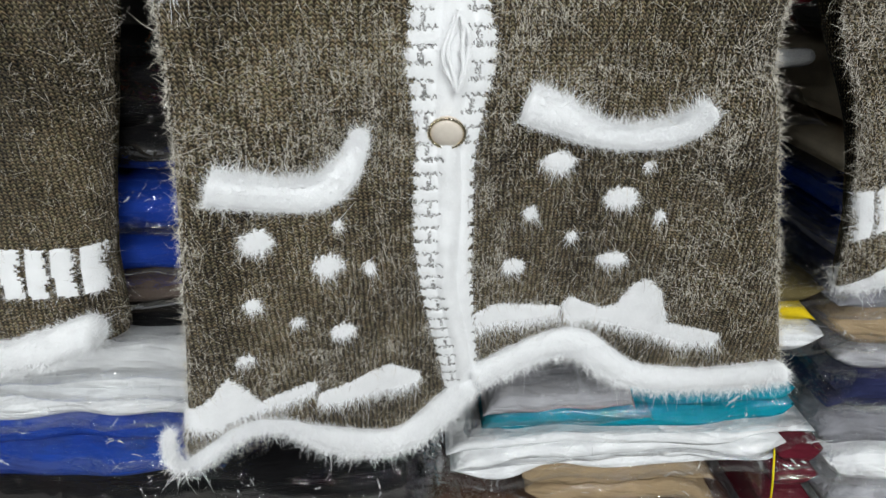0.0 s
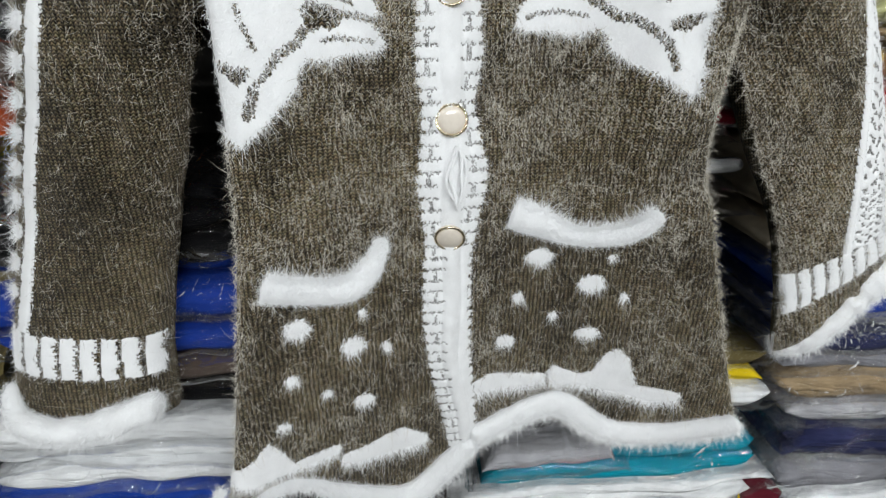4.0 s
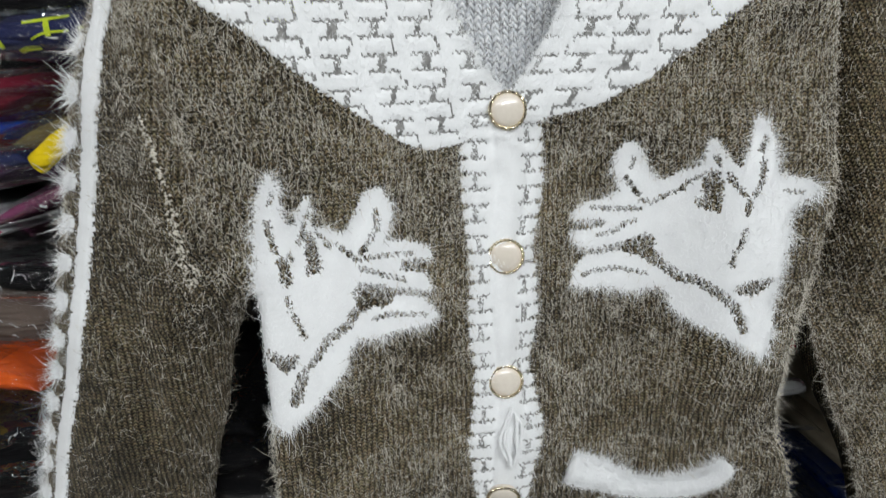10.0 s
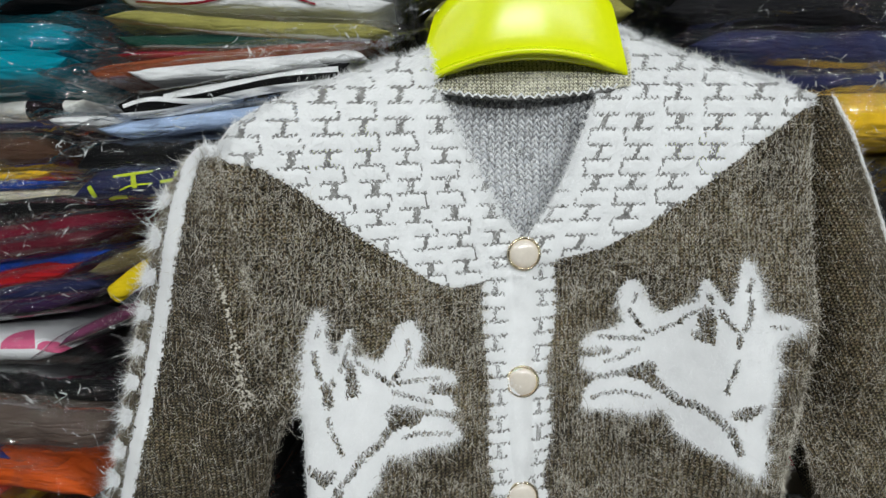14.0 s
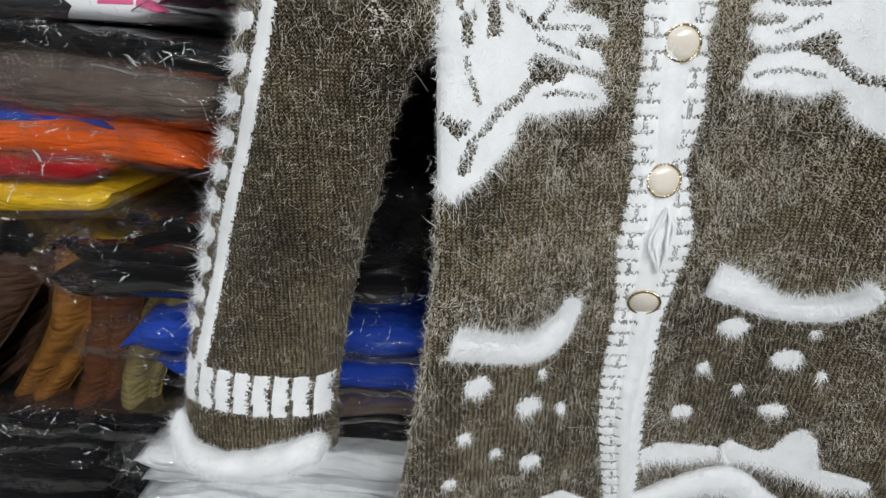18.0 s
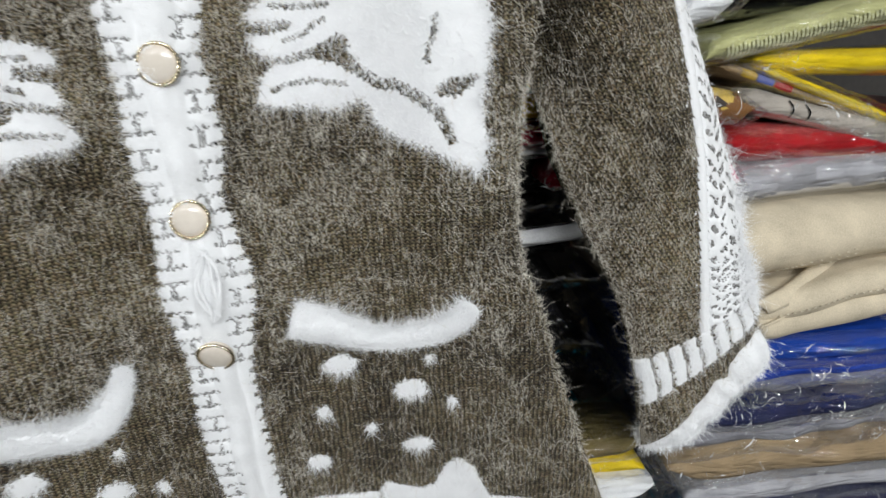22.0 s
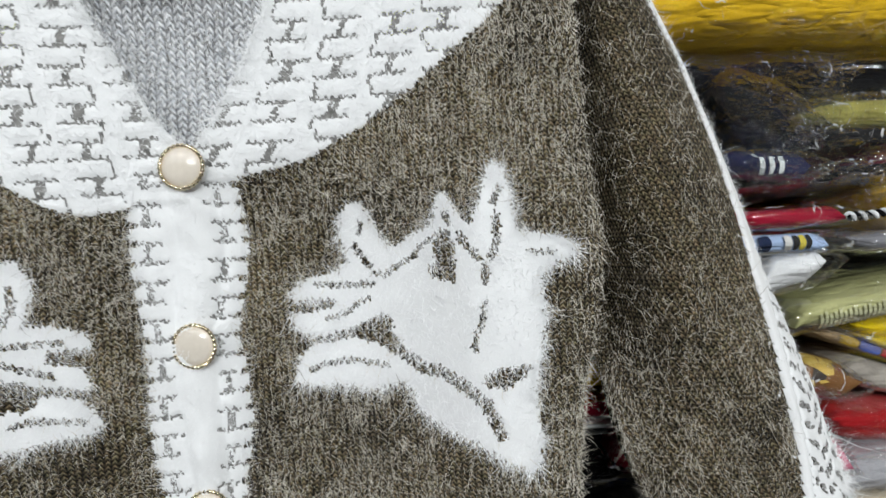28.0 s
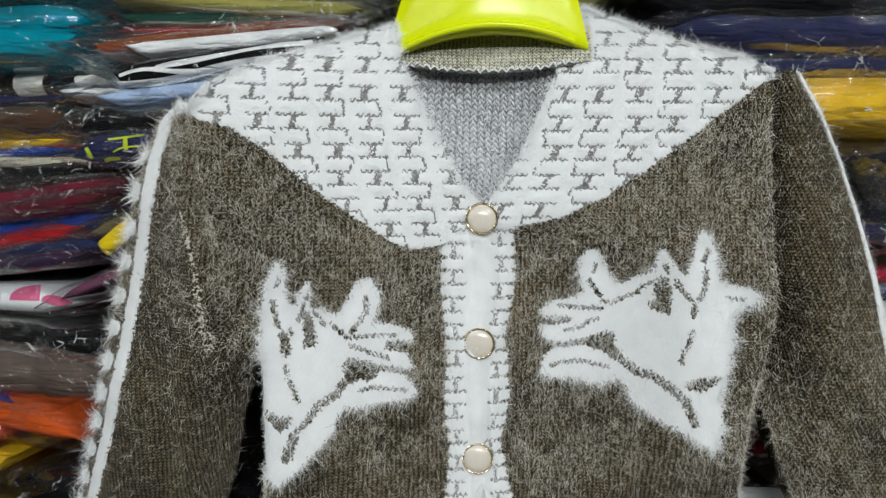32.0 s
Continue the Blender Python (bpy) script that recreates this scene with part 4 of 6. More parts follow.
fuzz("band_yarn", bp, np.repeat([[0.0, -1.0, 0.0]], 420, 0), 0.0022, 0.00022, GREY_MARK, cardigan, 0.2, 0.0)
tv, tf, _ = tube(cl[::4], 60, 0.0013, 0.0013, 8, 0.2, 5)
part("collar_edge", tv, tf, GREY_MARK, cardigan, "grey rolled collar edge")
chain_v, chain_f = [], []
fine_line = smooth_line(cl[::4], 46)
for k, (qx, qy, qz) in enumerate(fine_line):
    slope = (0.0012 if k % 2 else -0.0012) * rng.uniform(0.3, 1.4)
    qz = qz + rng.normal(0, 0.0004)
    bv, bf, _ = tube(np.array([(qx - 0.0012, qy - 0.0020, qz - slope + 0.0006), (qx, qy - 0.0026, qz + 0.0006), (qx + 0.0012, qy - 0.0020, qz + slope + 0.0006)]), 5, 0.0006, 0.0005, 6)
    chain_f += (bf + len(chain_v) * 30).tolist()
    chain_v.append(bv)
part("collar_chain", np.vstack(chain_v), chain_f, PLUSH, cardigan, "white chain stitches on the collar edge", kind="stuff")


def trim(name, pts, ra, rb, label, hair=0.0056, per=36, n=70, taper=0.05, lump=0.08, y_off=-0.003, seed=3, depth=front_y, widths=None, fall=False):
    """A plush roll laid on the front, with long hair."""
    p = np.array([(x, depth(x, z) + y_off, z) for x, z in pts])
    v, f, nr = tube(p, n, ra, rb, 14, lump, seed, taper, widths)
    ob = part(name, v, f, PLUSH, cardigan, label)
    fr = nr[f].mean(1)
    k = rng.integers(0, len(f), int(len(f) * per / 4))
    k = k[fr[k][:, 1] < 0.5]
    a = rng.random((len(k), 1))
    q = v[f[k]]
    fuzz(name + "_fuzz", q[:, 0] * (1 - a) + q[:, 2] * a, fr[k], hair, 0.00009, FUZZ_WHITE, ob, 0.5, 0.0)
    facing = -fr[:, 2] if fall else fr[:, 2]
    up = rng.choice(np.flatnonzero((facing > 0.45) & (fr[:, 1] < 0.4)), n * 22 if fall else 900)
    q = v[f[up]]
    a = rng.random((len(up), 1))
    fuzz(name + "_fringe", q[:, 0] * (1 - a) + q[:, 2] * a, fr[up], hair * (1.6 if fall else 1.7), 0.0001, FUZZ_WHITE, ob, 0.8 if fall else 1.4, 0.9 if fall else -0.2)


trim("pocket_trim", ((-0.1115, 1.3108), (-0.1015, 1.3075), (-0.0865, 1.3035), (-0.0738, 1.3005), (-0.0635, 1.3012), (-0.0540, 1.3068), (-0.0475, 1.3165), (-0.0432, 1.3265), (-0.0425, 1.3325)),
     0.0080, 0.0042, "white plush pocket edge", hair=0.0044, taper=0.006, widths=(1.05, 1.02, 1.0, 0.98, 0.95, 0.95, 0.85, 0.62, 0.4))
trim("pocket_trim", ((0.0395, 1.3420), (0.0490, 1.3385), (0.0602, 1.3340), (0.0720, 1.3278), (0.0855, 1.3238), (0.1005, 1.3232), (0.1150, 1.3252), (0.1253, 1.3292), (0.1325, 1.3355), (0.1368, 1.3405)),
     0.0080, 0.0042, "white plush pocket edge", hair=0.0046, taper=0.012, widths=(1.15, 1.2, 1.05, 0.85, 0.72, 0.68, 0.72, 0.78, 0.78, 0.6))
trim("hem_trim", ((-0.1500, 1.172), (-0.1530, 1.158), (-0.1535, 1.144), (-0.1470, 1.1375), (-0.1370, 1.1420), (-0.1230, 1.1500), (-0.1100, 1.1505), (-0.0950, 1.1415), (-0.0780, 1.1240),
     (-0.0580, 1.1070), (-0.0360, 1.0970), (-0.0170, 1.1040), (0.0030, 1.1265), (0.0200, 1.1480)), 0.0085, 0.005, "white plush wavy hem", hair=0.0048, n=130, taper=0.02, fall=True,
     widths=(0.32, 0.34, 0.36, 0.36, 0.36, 0.42, 0.70, 1.15, 1.25, 1.20, 1.15, 1.10, 0.98, 0.9))
trim("hem_trim", ((0.0200, 1.1500), (0.0400, 1.1615), (0.0600, 1.1730), (0.0790, 1.1800), (0.0930, 1.1770), (0.1110, 1.1605), (0.1320, 1.1480), (0.1600, 1.1465), (0.1810, 1.1500), (0.2080, 1.1605), (0.2230, 1.1685)),
     0.0085, 0.005, "white plush wavy hem", hair=0.0048, n=110, taper=0.02, fall=True, widths=(0.9, 1.0, 1.05, 1.05, 1.05, 1.05, 1.05, 0.98, 0.95, 0.95, 0.98))

# pocket seams: faint pale stitch line beside each pocket
for line in (((-0.0355, 1.262), (-0.034, 1.245), (-0.033, 1.228), (-0.031, 1.212)), ((0.1275, 1.285), (0.128, 1.268), (0.1275, 1.252), (0.126, 1.238))):
    p = np.array([(x, front_y(x, z) - 0.001, z) for x, z in line])
    v, f, _ = tube(p, 24, 0.0004, 0.0003, 6, 0.5, 9)
    part("pocket_seam", v, f, FUZZ_DARK, cardigan, "pale pocket seam")

# gaping slit of the lowest buttonhole with twisted lips
for sx in (-1, 1):
    for ring in range(2):
        bow = 0.0034 + 0.0026 * ring
        p = np.array([(0.0040 + sx * bow * math.sin(math.pi * t) + 0.0008 * math.sin(9 * t + ring), front_y(0.0035, 1.37) - 0.0066 + 0.0008 * ring, 1.349 + 0.038 * t) for t in np.linspace(0, 1, 11)])
        v, f, nr = tube(p, 40, 0.0011, 0.0012, 8, 0.3, 4 + ring, 0.1)
        lip = part("buttonhole_edge", v, f, PLUSH, cardigan)
        fr = nr[f].mean(1)
        k = rng.integers(0, len(f), 260)
        fuzz("buttonhole_fuzz", v[f[k]].mean(1), fr[k], 0.0034, 0.00008, FUZZ_WHITE, lip, 0.4)


def button(z, x, tilt, turn):
    """Pearl cap in a thin gold rim."""
    y = float(front_y(np.array(x), np.array(z))) - 0.0052
    m = Matrix.Translation((x, y, z)) @ Euler((radians(90 + tilt), 0, radians(turn))).to_matrix().to_4x4()
    rr, seg = 0.0090, 120
    ring, cap = [], []
    for i in range(seg):
        a = 2 * math.pi * i / seg
        for j in range(10):
            b = 2 * math.pi * j / 10
            w = 0.00085 * (1 + 0.30 * math.cos(30 * a))
            ring.append(m @ Vector(((rr + w * math.cos(b)) * math.cos(a), (rr + w * math.cos(b)) * math.sin(a), w * math.sin(b))))
    prof = [(0.0, 0.0019), (0.003, 0.0018), (0.0055, 0.0014), (0.0075, 0.0007), (0.0086, -0.0004), (0.0086, -0.003)]
    for i in range(seg):
        a = 2 * math.pi * i / seg
        for r, h in prof:
            cap.append(m @ Vector((r * math.cos(a), r * math.sin(a), h)))
    k = len(prof)
    fc = [(i * k + j, ((i + 1) % seg) * k + j, ((i + 1) % seg) * k + j + 1, i * k + j + 1) for i in range(seg) for j in range(k - 1)]
    fr = [(i * 10 + j, ((i + 1) % seg) * 10 + j, ((i + 1) % seg) * 10 + (j + 1) % 10, i * 10 + (j + 1) % 10) for i in range(seg) for j in range(10)]
    b = part("button", cap, fc, PEARL, cardigan, "pearl-beige button cap")
    part("rim", ring, fr, GOLD, b, "thin gold rim")


button(1.550, 0.0, 0, 2)
button(1.4742, 0.0, 2, -1)
button(1.4022, 0.0008, -2, 3)
button(1.328, 0.0, 24, -4)

# ---- sleeves ----
SL = ((1.608, -0.1720, -0.1585), (1.600, -0.1850, -0.1560), (1.5895, -0.1930, -0.154), (1.57, -0.2015, -0.1505), (1.535, -0.2145, -0.143), (1.5, -0.2255, -0.1365), (1.477, -0.2315, -0.129),
      (1.466, -0.2340, -0.1245), (1.458, -0.2355, -0.136), (1.424, -0.2445, -0.1515), (1.382, -0.2590, -0.1605), (1.352, -0.2690, -0.1705), (1.297, -0.2825, -0.182), (1.249, -0.2920, -0.190),
      (1.2, -0.301, -0.191))
SR = ((1.642, 0.192, 0.168), (1.62, 0.208, 0.1655), (1.59, 0.2225, 0.166), (1.56, 0.2345, 0.168), (1.527, 0.246, 0.171), (1.49, 0.258, 0.176), (1.455, 0.2715, 0.1800), (1.435, 0.279, 0.1815),
      (1.41, 0.2862, 0.1875), (1.39, 0.2918, 0.1960), (1.37, 0.2962, 0.2035), (1.35, 0.2993, 0.2140), (1.33, 0.3018, 0.2230), (1.31, 0.3040, 0.2290), (1.27, 0.309, 0.2370), (1.225, 0.315, 0.240))
STRIPE_L = ((1.608, -0.1660), (1.600, -0.1730), (1.58, -0.1815), (1.56, -0.1870), (1.52, -0.1995), (1.48, -0.2100), (1.44, -0.2210), (1.40, -0.2350), (1.36, -0.2500), (1.31, -0.2635), (1.26, -0.2775), (1.2, -0.288))
STRIPE_R = ((1.642, 0.189), (1.60, 0.2165), (1.557, 0.2335), (1.516, 0.2440), (1.463, 0.2550), (1.41, 0.2635), (1.355, 0.2665), (1.31, 0.2690), (1.22, 0.275))


def sleeve_grid(rows, zs, y_top, y_low, depth, nc, shear):
    xo, xi = table(zs, rows, 1), table(zs, rows, 2)
    th = np.linspace(-1, 1, nc)
    e = np.sin(th * math.pi / 2)  # -1 outer edge, +1 inner edge
    X = (xo + xi)[:, None] / 2 + (xi - xo)[:, None] / 2 * e[None]
    Z = np.repeat(zs[:, None], nc, 1) + shear[:, None] * np.abs(X - xi[:, None])
    Z = Z + 0.0002 * np.where(np.arange(nc) % 4 < 2, 1, -1)[None]
    yf = np.interp(zs, (zs.min(), zs.max()), (y_low, y_top))[:, None]
    bulge = depth * (1 - np.sqrt(np.clip(1 - e ** 2, 0, 1)))[None]
    return X, Z, yf, bulge, e


def build_sleeve(which):
    if which == "l":
        zs = np.linspace(1.200, 1.608, 340)
        X, Z, yf, bulge, e = sleeve_grid(SL, zs, -0.048, -0.014, 0.028, 112, np.zeros(340))
        yf = np.interp(zs, (1.20, 1.27, 1.34, 1.40, 1.44, 1.48, 1.52, 1.56, 1.608), (0.004, 0.004, 0.005, -0.008, -0.020, -0.026, -0.031, -0.040, -0.045))[:, None]
        k = np.clip((1.478 - zs) / 0.025, 0, 1)[:, None]
        flat_y = front_y(np.maximum(X, -0.158), Z)
        Y = np.where(e[None] > 0, yf + bulge * k, yf + bulge)
        s_ = np.clip((e[None] + 0.25) / 1.1, 0, 1)
        W = 0.95 * np.clip((zs - 1.44) / 0.05, 0, 1)[:, None] * s_ * s_ * (3 - 2 * s_)
        Y = Y * (1 - W) + flat_y * W
        for _ in range(3):
            Y = 0.5 * Y + 0.25 * np.roll(Y, 1, 1) + 0.25 * np.roll(Y, -1, 1)
            Y[:, :2], Y[:, -2:] = Y[:, 2:4] + 0.003, Y[:, -4:-2] + 0.001
        Y[:, 0], Y[:, -1] = Y[:, 1] + 0.004, Y[:, -2] + 0.002
        # soft fold at the elbow
        crook = np.clip((Z - 1.35) / 0.05, 0, 1) * np.clip((1.475 - Z) / 0.03, 0, 1)
        Y = Y + crook * (0.0065 * np.exp(-((X + 0.1940) / 0.011) ** 2) - 0.0050 * np.exp(-((X + 0.1725 + 0.10 * (1.43 - Z)) / 0.012) ** 2))
        stripe, rows = table(zs, STRIPE_L), SL
    else:
        zs = np.linspace(1.228, 1.642, 345)
        sh = 0.72 * np.clip((1.35 - zs) / 0.09, 0, 1)
        X, Z, yf, bulge, e = sleeve_grid(SR, zs, 0.008, 0.022, 0.030, 112, sh)
        bulge = bulge * np.where(e[None] > 0, np.interp(zs, (1.23, 1.42, 1.47), (0.35, 0.30, 1.0))[:, None], np.interp(zs, (1.23, 1.30, 1.42), (0.45, 0.6, 1.0))[:, None])
        Y = yf + bulge + 0.052 * np.exp(-((e[None] - 1) / 0.42) ** 2) * np.clip((zs - 1.43) / 0.05, 0, 1)[:, None]
        stripe, rows = table(zs, STRIPE_R), SR
    Y = Y + 0.0015 * wave(X, Z, 21, 50.0) + 0.003 * wave(X, Z, 22, 20.0)
    nr, nc = X.shape
    across = np.concatenate([np.zeros((nr, 1)), np.cumsum(np.hypot(np.diff(X, axis=1), np.diff(Y, axis=1)), axis=1)], 1)
    across = across - across[:, nc // 2][:, None] + X[:, nc // 2][:, None]
    v3 = np.stack([X, Y, Z], -1)
    nn = normals_of(v3)
    v, n, f = v3.reshape(-1, 3), nn.reshape(-1, 3), sheet(nr, nc)
    cx, cz = v[f][..., 0].mean(1), np.repeat(((zs[1:] + zs[:-1]) / 2)[:, None], nc - 1, 1).ravel()
    st = np.repeat(((stripe[1:] + stripe[:-1]) / 2)[:, None], nc - 1, 1).ravel()
    out = (st - cx) if which == "l" else (cx - st)  # distance outwards of the stripe
    inn = table(cz, rows, 2)
    acr = np.abs(cx - inn)
    lab = np.zeros(len(f), int)
    j = rng.normal(0, 0.0005, len(f))
    lab[np.abs(out + j) < 0.0042] = 1
    if which == "l":
        cuff_hi, cuff_lo = 1.2638 - 0.075 * (cx + 0.23), 1.2345 - 0.075 * (cx + 0.23)
        check = (out > 0.0072 + 0.006 * np.abs(((cz - 0.0043) / 0.0207) % 1 - 0.21)) & (((cz - 0.0043) / 0.0207 + 12 * j) % 1 < 0.42) & (cz > 1.29) & (cz < 1.585)
        lab[check & (out + j < 0.0170)] = 2
    else:
        cuff_hi, cuff_lo = 1.2895, 1.2580
        lab[(np.abs(out) < 0.0026)] = 1
        lab[(np.abs(out) >= 0.0026) & (np.abs(out) < 0.0046)] = 0
        column = (out - 0.0032) / 0.0068
        slant = np.where(np.floor(column) % 2 < 1, 0.85, -0.85)
        braid = (cz + slant * out + 0.0030 * np.floor(column) + 2.0 * j) % 0.0088
        lab[(out > 0.0026)] = 2
        lab[(out > 0.0034) & (braid < 0.0026) & (np.abs(column % 1 - 0.5) < 0.40) & (rng.random(len(f)) < 0.80)] = 3
    if which == "l":
        lab[cz > 1.603] = 1
    band = (cz < cuff_hi) & (cz > cuff_lo)
    lab[cz < cuff_hi] = 0
    pitch = 0.0125 if which == "l" else 0.0084
    acr = acr + (0.0 if which == "l" else 0.06) * (cz - cuff_lo)
    piece = np.floor(acr / pitch)
    gap = (acr / pitch - piece + 120 * j + 0.05 * np.sin(cz * 300 + piece * 2)) < 0.26
    lab[band & ~gap] = 4
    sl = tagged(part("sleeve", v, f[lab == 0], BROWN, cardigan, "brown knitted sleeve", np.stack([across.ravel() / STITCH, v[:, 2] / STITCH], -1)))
    mesh_cells("sleeve_stripe", v, f, lab == 1, PLUSH, sl, "white stripe down the sleeve", None, 0.0016, n)
    marks = mesh_cells("herringbone_stitching", v, f, lab == 3, GREY_MARK, sl, "dark herringbone stitches", None, 0, n, 0 if which == "l" else 0.0014)
    if marks:
        tagged(marks, kind="stuff")
    if which == "l":
        for b in np.unique(np.floor((cz[lab == 2] - 0.0043) / 0.0207 + 0.29)):
            mesh_cells("sleeve_check", v, f, (lab == 2) & (np.floor((cz - 0.0043) / 0.0207 + 0.29) == b), PLUSH, sl, "white knitted check", None, 0.0010, n)
    else:
        tagged(mesh_cells("sleeve_border", v, f, lab == 2, PLUSH, sl, "white herringbone sleeve border", None, 0.0014, n), kind="stuff")
    for b in np.unique(piece[lab == 4]):
        mesh_cells("cuff_block", v, f, (lab == 4) & (piece == b), PLUSH, sl, "white cuff stripe block", None, 0.0009, n)
    # back half, closed
    Yb = Y.max(1)[:, None] + 0.022 * np.sqrt(np.clip(1 - e ** 2, 0, 1))[None]
    part("sleeve_back", np.stack([X, Yb, Z], -1)[::6, ::6].reshape(-1, 3), sheet(len(X[::6]), len(X[0, ::6])), BROWN, sl, "", np.stack([X / STITCH, Z / STITCH], -1)[::6, ::6].reshape(-1, 2))

    fn = n[f].mean(1)

    def hairs(name, m, per, length, width, mat, lift=0.45):
        k = np.flatnonzero(m)
        if not len(k):
            return
        k = rng.choice(k, int(len(k) * per))
        a, b = rng.random((len(k), 1)), rng.random((len(k), 1))
        q = v[f[k]]
        p = (q[:, 0] * (1 - a) + q[:, 1] * a) * (1 - b) + (q[:, 3] * (1 - a) + q[:, 2] * a) * b
        fuzz(name, p, fn[k], length, width, mat, sl, lift, grain=1.9 if mat is not FUZZ_WHITE else 1.0)

    patchy = rng.random(len(f)) < 0.55 + 0.35 * wave(cx, cz, 43, 60.0) + 0.4 * wave(cx, cz, 44, 170.0)
    thin = rng.random(len(f)) < (np.interp(cz, (1.40, 1.50), (0.42, 1.0)) if which == "l" else np.interp(cz, (1.42, 1.50), (1.0, 0.35)))
    hairs("pale_fuzz", (lab == 0) & patchy & thin, 0.20 if which == "l" else 0.58, 0.0038, 0.00009, FUZZ_LIGHT)
    tufts = wave(cx, cz, 47, 400.0) + 0.5 * wave(cx, cz, 48, 150.0)
    hairs("pale_fuzz", (lab == 0) & (tufts > 0.25) & thin, 0.22 if which == "l" else 0.40, 0.0046, 0.00009, FUZZ_LIGHT, 0.6)
    hairs("pale_fuzz", (lab == 0) & thin, 0.10, 0.0080, 0.00008, FUZZ_LIGHT, 0.6)
    hairs("brown_fuzz", lab == 0, 0.3, 0.0048, 0.00009, FUZZ_DARK)
    hairs("white_fuzz", lab == 4, 1.5, 0.0036, 0.00009, FUZZ_WHITE, 0.6)
    hairs("white_fuzz", (lab == 1) | (lab == 4), 2.2, 0.0040, 0.00009, FUZZ_WHITE, 0.6)
    hairs("edge_fuzz", (lab == 2) & (out > (0.010 if which == "l" else 0.022)), 1.6, 0.0088, 0.0001, FUZZ_WHITE, 0.8)
    hairs("border_fuzz", lab == 2, 1.3 if which == "l" else 0.9, 0.0046 if which == "l" else 0.0040, 0.0001, FUZZ_WHITE, 0.6)
    return sl, v3


sleeve_l, grid_l = build_sleeve("l")
GUSSET_X = (-0.1591, -0.1539, -0.1506, -0.1495)
GUSSET_Z = (1.5497, 1.5268, 1.5054, 1.4730)
# bright beaded seam stitches of the gusset under the arm
gu = np.sort(rng.random(120)) ** 0.8
gx = np.interp(gu, (0, 0.33, 0.6, 1), GUSSET_X) + rng.normal(0, 1, 120) * (0.0008 + 0.0042 * np.clip(gu - 0.5, 0, 1))
gz = np.interp(gu, (0, 0.33, 0.6, 1), GUSSET_Z) + rng.normal(0, 0.0006, 120)
gi = np.argmin(np.abs(grid_l[:, 0, 2][:, None] - gz[None]), 0)
gj = np.argmin(np.abs(grid_l[gi][:, :, 0] - gx[:, None]), 1)
gp = grid_l[gi, gj] + np.array([0, -0.0010, 0])
knob = np.array([(1, 0, 0), (0, 0, 1), (-1, 0, 0), (0, 0, -1), (0, -1, 0)]) * (0.0008, 0.0006, 0.0006)
bead_v = (gp[:, None] + knob[None] * rng.uniform(0.7, 1.3, (120, 1, 1))).reshape(-1, 3)
bead_f = [(5 * k + a, 5 * k + (a + 1) % 4, 5 * k + 4) for k in range(120) for a in range(4)]
part("gusset_stitching", bead_v, bead_f, FUZZ_LIGHT, sleeve_l, "pale beaded seam stitches", kind="stuff")
fuzz("gusset_fuzz", gp[60:], np.repeat([[0.0, -1.0, 0.0]], 60, 0), 0.0080, 0.00010, FUZZ_LIGHT, sleeve_l, 0.35, 0.6)
build_sleeve("r")


def cuff(pts, ra, rb, label, seed, widths=None):
    v, f, nr = tube(np.array(pts), 70, ra, rb, 14, 0.14, seed, 0.05, widths)
    ob = part("cuff_trim", v, f, PLUSH, cardigan, label)
    fr = nr[f].mean(1)
    k = rng.integers(0, len(f), int(len(f) * 7))
    a = rng.random((len(k), 1))
    q = v[f[k]]
    fuzz("cuff_fuzz", q[:, 0] * (1 - a) + q[:, 2] * a, fr[k], 0.0044, 0.00009, FUZZ_WHITE, ob, 0.6, 0.1)
    low = rng.choice(np.flatnonzero(fr[:, 2] < -0.3), 1500)
    q = v[f[low]]
    a = rng.random((1500, 1))
    fuzz("cuff_fringe", q[:, 0] * (1 - a) + q[:, 2] * a, fr[low], 0.0064, 0.0001, FUZZ_WHITE, ob, 0.8, 0.8)


cuff(((-0.2970, 0.020, 1.2260), (-0.2920, 0.010, 1.2130), (-0.2820, 0.003, 1.2055), (-0.2650, 0.000, 1.2012), (-0.2450, 0.000, 1.2012), (-0.2270, 0.000, 1.2050), (-0.2120, 0.001, 1.2108), (-0.1995, 0.005, 1.2132), (-0.1920, 0.010, 1.2130)),
     0.0078, 0.008, "white plush wavy cuff", 31, (0.6, 0.85, 1.0, 1.05, 1.1, 1.15, 1.25, 1.3, 1.2))
cuff(((0.2395, 0.040, 1.2305), (0.252, 0.034, 1.233), (0.264, 0.030, 1.2405), (0.277, 0.030, 1.256), (0.290, 0.034, 1.271), (0.305, 0.038, 1.286), (0.3175, 0.042, 1.292)),
     0.0090, 0.010, "white plush cuff turned outwards", 32, (0.75, 0.8, 0.9, 1.1, 1.4, 1.7, 1.7))

# ---- hanger ----
hanger = thing("clothes_hanger", (0.0, 0.02, 1.66), "glossy lime-yellow plastic hanger inside the cardigan", "hanger")
hx = np.linspace(-1, 1, 41)
low_z = 1.6610 - 0.0115 * np.abs(hx) ** 2 + 0.003 * hx
top_z = 1.712 - 0.020 * np.abs(hx) ** 3 + 0.004 * hx
prof = []
for q in np.linspace(0, 2 * np.pi, 28, endpoint=False):
    c_, s_ = np.cos(q), np.sin(q)
    c2, s2 = np.sign(c_) * abs(c_) ** 0.45, np.sign(s_) * abs(s_) ** 0.45
    prof.append((c2, s2))
hv = np.array([[(0.0565 * h * (1 - 0.10 * w), 0.012 - 0.010 * (1 - h * h) + 0.0075 * c, (lo + hi) / 2 + (hi - lo) / 2 * w) for c, w in prof] for h, lo, hi in zip(hx, low_z, top_z)])
